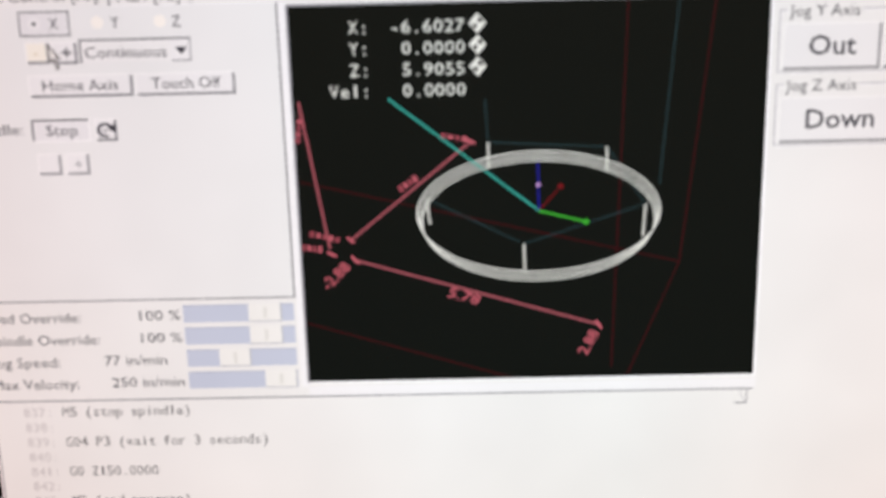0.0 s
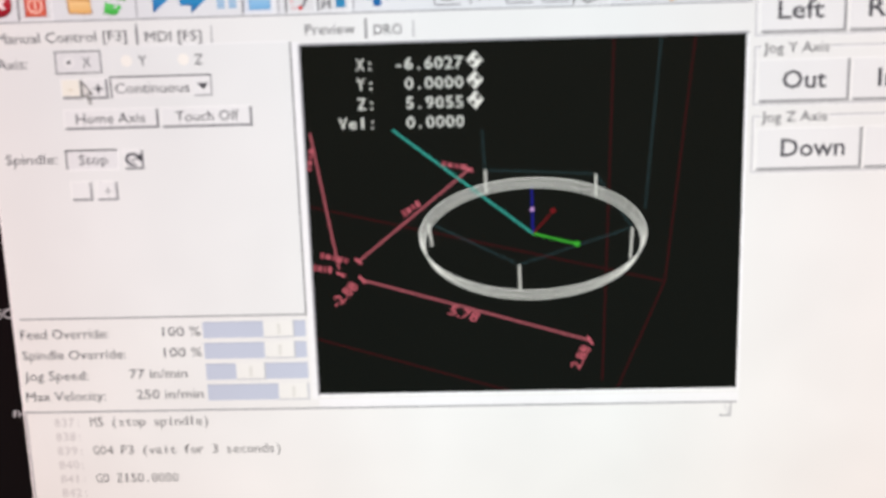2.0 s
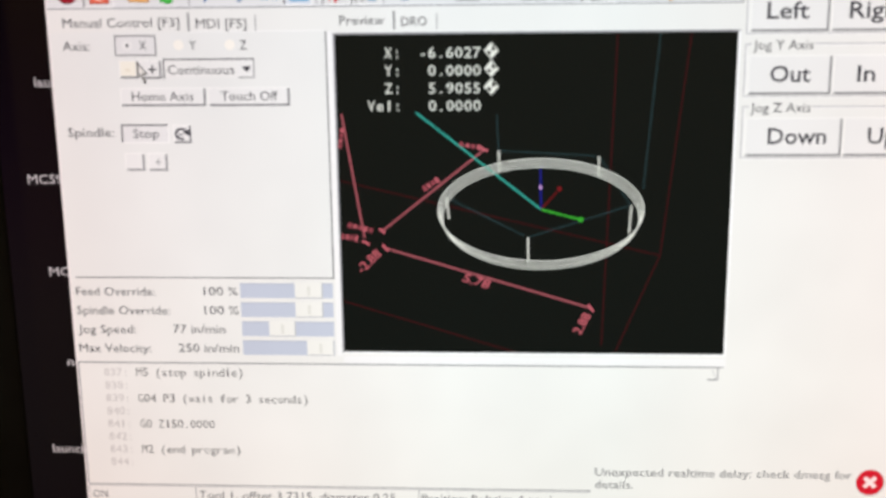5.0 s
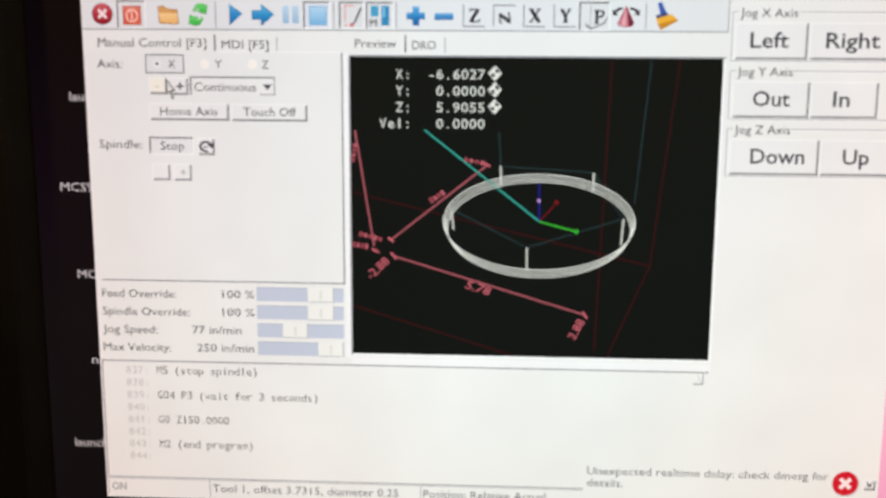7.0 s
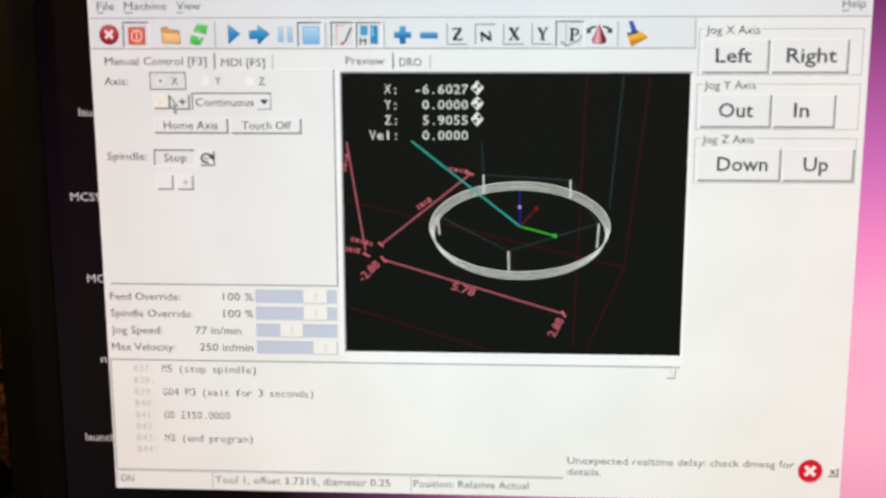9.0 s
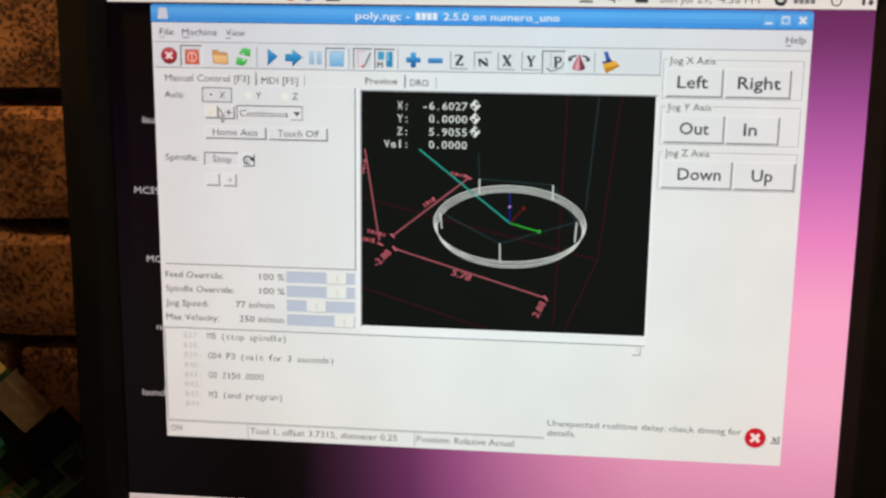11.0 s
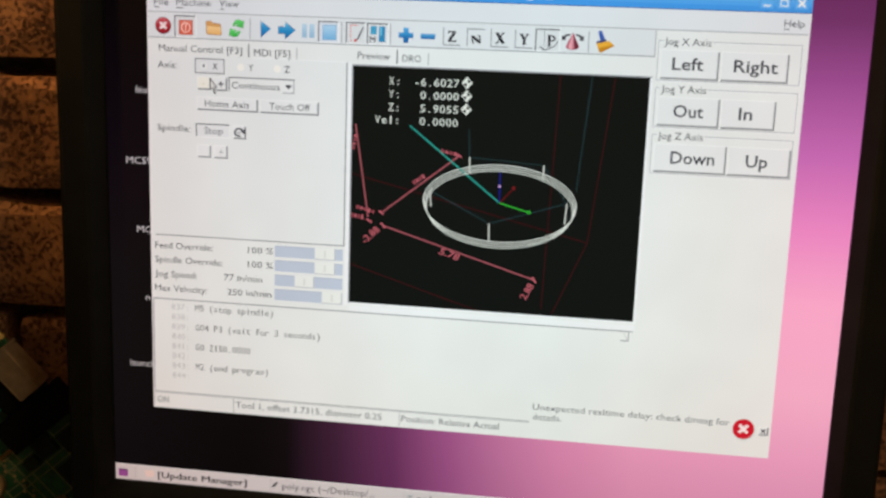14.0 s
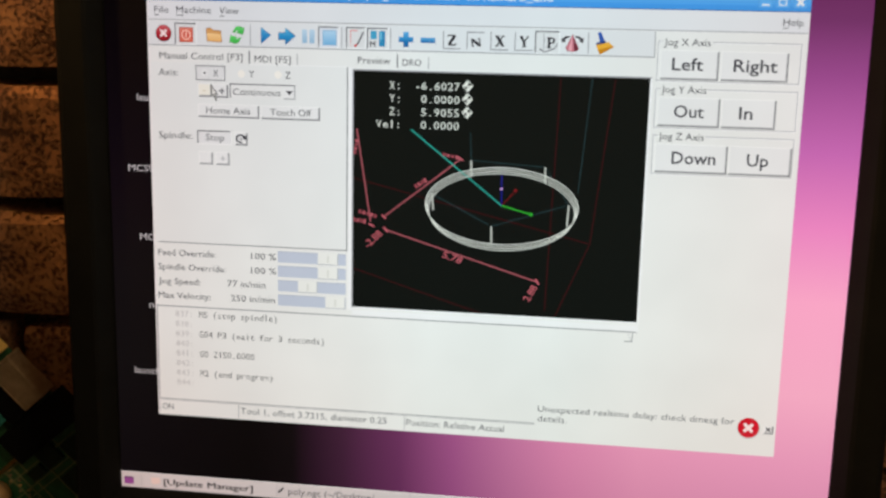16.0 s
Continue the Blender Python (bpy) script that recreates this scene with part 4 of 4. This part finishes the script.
teal = socket("teal_socket", (-0.0150, -0.004, -0.0405), (0.0102, 0.010, -0.0246), TEAL, "teal ridged plastic socket")
for i in range(5):
    bm = bmesh.new()
    z = -0.0392 + i * 0.0030
    add_box(bm, (-0.0148, -0.0047, z), (0.0100, -0.004, z + 0.0016), 0.0002)
    part("ridge", bm, TEAL, teal)
socket("jack", (-0.0300, -0.002, -0.0300), (-0.0155, 0.010, -0.0180), TAN)
for z in (-0.0212, -0.0268):
    bm = bmesh.new()
    add_cylinder(bm, 0.0022, 0.006, pose(-0.0225, -0.0042, z, 90), 20)
    part("jack_ring", bm, GOLD, board)
# Clip at the socket row's end, a pin row, chips, traces and capacitors on the lower part.
socket("steel_clip", (-0.0132, -0.006, -0.0212), (-0.0098, 0.002, -0.0160), STEEL, "bright bent steel clip")
for i in range(26):
    bm = bmesh.new()
    z = -0.0272 - i * 0.0017
    add_box(bm, (0.0285, 0.003, z - 0.0004), (0.0300, 0.010, z + 0.0004), 0.0001)
    part("pin", bm, GOLD, board)
for x0, z0, w, h in ((0.0330, -0.0315, 0.0120, 0.0120), (0.0525, -0.0300, 0.0120, 0.0160), (0.0390, -0.0435, 0.0062, 0.0095), (-0.0080, -0.0640, 0.0200, 0.0140), (0.0390, -0.0160, 0.0110, 0.0110)):
    bm = bmesh.new()
    add_box(bm, (x0, 0.0072, z0), (x0 + w, 0.010, z0 + h), 0.0003)
    part("chip", bm, CHIP, board)
for z in (-0.0181, -0.0326, -0.0446, -0.0500, -0.0555, -0.0660):
    bm = bmesh.new()
    add_box(bm, (0.0305, 0.0094, z), (0.0780, 0.0100, z + 0.0006))
    part("trace", bm, PCB_TRACE, board)
for x in (0.0312, 0.0375, 0.0462, 0.0505, 0.0660, 0.0725):
    bm = bmesh.new()
    add_box(bm, (x, 0.0091, -0.0680), (x + 0.0006, 0.0097, -0.0040))
    part("trace", bm, PCB_TRACE, board)
for k in range(18):
    bm = bmesh.new()
    x, z = 0.031 + 0.0025 * k, -0.052 - 0.0022 * (k % 3)
    add_box(bm, (x, 0.0085, z), (x + 0.0014, 0.010, z + 0.0008), 0.0001)
    part("solder_chip", bm, STEEL if k % 2 else TAN, board)
for x, z, r, tall in ((0.0372, -0.0670, 0.0080, 0.012), (0.0700, -0.0430, 0.0055, 0.012), (0.0730, -0.0590, 0.0036, 0.009)):
    bm = bmesh.new()
    add_cylinder(bm, r, tall, pose(x, 0.010 - tall / 2, z, 90), 28)
    bmesh.ops.bevel(bm, geom=[e for e in bm.edges if e.calc_face_angle(0) > 1], offset=0.0012, segments=3, affect="EDGES")
    part("capacitor", bm, TAN, board, "tan round capacitor", True)

# ---- bricks, course by course, last ----
BED_JOINTS = [0.737, 0.803, 0.869, 0.9338, 1.0001, 1.0665, 1.133]
courses = [0.737 - 0.0665 * k for k in range(11, 0, -1)] + BED_JOINTS + [1.133 + 0.0672 * k for k in range(1, 20)]
courses = [z for z in courses if 0 < z < 2.44]
GAP, LENGTH = 0.0095, 0.213


def brick_mesh(length, height):
    bm = bmesh.new()
    x, z, depth = length / 2, height / 2, 0.03
    nx, nz = 8, 3
    grid = []
    for i in range(nx + 1):
        col = []
        for k in range(nz + 1):
            px, pz = -x + length * i / nx, (-z, -z + 0.014, z - 0.0052, z)[k]
            rim = i in (0, nx) or k in (0, nz)
            if rim:
                px += random.uniform(-0.0008, 0.0008)
                pz += random.uniform(-0.0007, 0.0007)
            col.append(bm.verts.new((px, (0.0046 if k == nz else 0.0016 if rim else 0.0) + random.uniform(-0.0008, 0.0008), pz)))
        grid.append(col)
    for i in range(nx):
        for k in range(nz):
            bm.faces.new((grid[i][k], grid[i + 1][k], grid[i + 1][k + 1], grid[i][k + 1]))
    rim = [grid[i][0] for i in range(nx + 1)] + [grid[nx][k] for k in range(1, nz + 1)] + [grid[i][nz] for i in range(nx - 1, -1, -1)] + [grid[0][k] for k in range(nz - 1, 0, -1)]
    behind = [bm.verts.new((v.co.x, depth, v.co.z)) for v in rim]
    for i in range(len(rim)):
        j = (i + 1) % len(rim)
        bm.faces.new((rim[i], behind[i], behind[j], rim[j]))
    bmesh.ops.recalc_face_normals(bm, faces=bm.faces)
    me = bpy.data.meshes.new("brick")
    bm.to_mesh(me)
    bm.free()
    me.materials.append(BRICK)
    return me


variants = {}
far_bricks = bmesh.new()
near_count = 0
for row, (z0, z1) in enumerate(zip(courses, courses[1:])):
    height = round(z1 - z0 - GAP, 4)
    if height not in variants:
        variants[height] = [brick_mesh(LENGTH - GAP, height) for _ in range(4)]
    start = -0.0438 - LENGTH / 3 * ((row - courses.index(1.0001)) % 3)
    for i in range(-7, 9):
        x = start + LENGTH * (i + 0.5)
        if not -1.45 < x < 1.78:
            continue
        m = Matrix.Translation((x + random.uniform(-0.001, 0.001), random.uniform(-0.0015, 0.0015), (z0 + z1) / 2)) @ pose(0, 0, 0, 0, random.uniform(-0.3, 0.3), 0)
        me = random.choice(variants[height])
        if abs(x - 0.2) < 0.85 and 0.6 < z0 < 1.6 and near_count < 290:
            ob = new("brick", me)
            ob.parent = wall
            ob.matrix_local = m
            near_count += 1
        else:
            piece = me.copy()
            piece.transform(m)
            far_bricks.from_mesh(piece)
            bpy.data.meshes.remove(piece)
rest = part("brickwork", far_bricks, BRICK, wall)
tagged(rest, "brown bricks", kind="stuff")
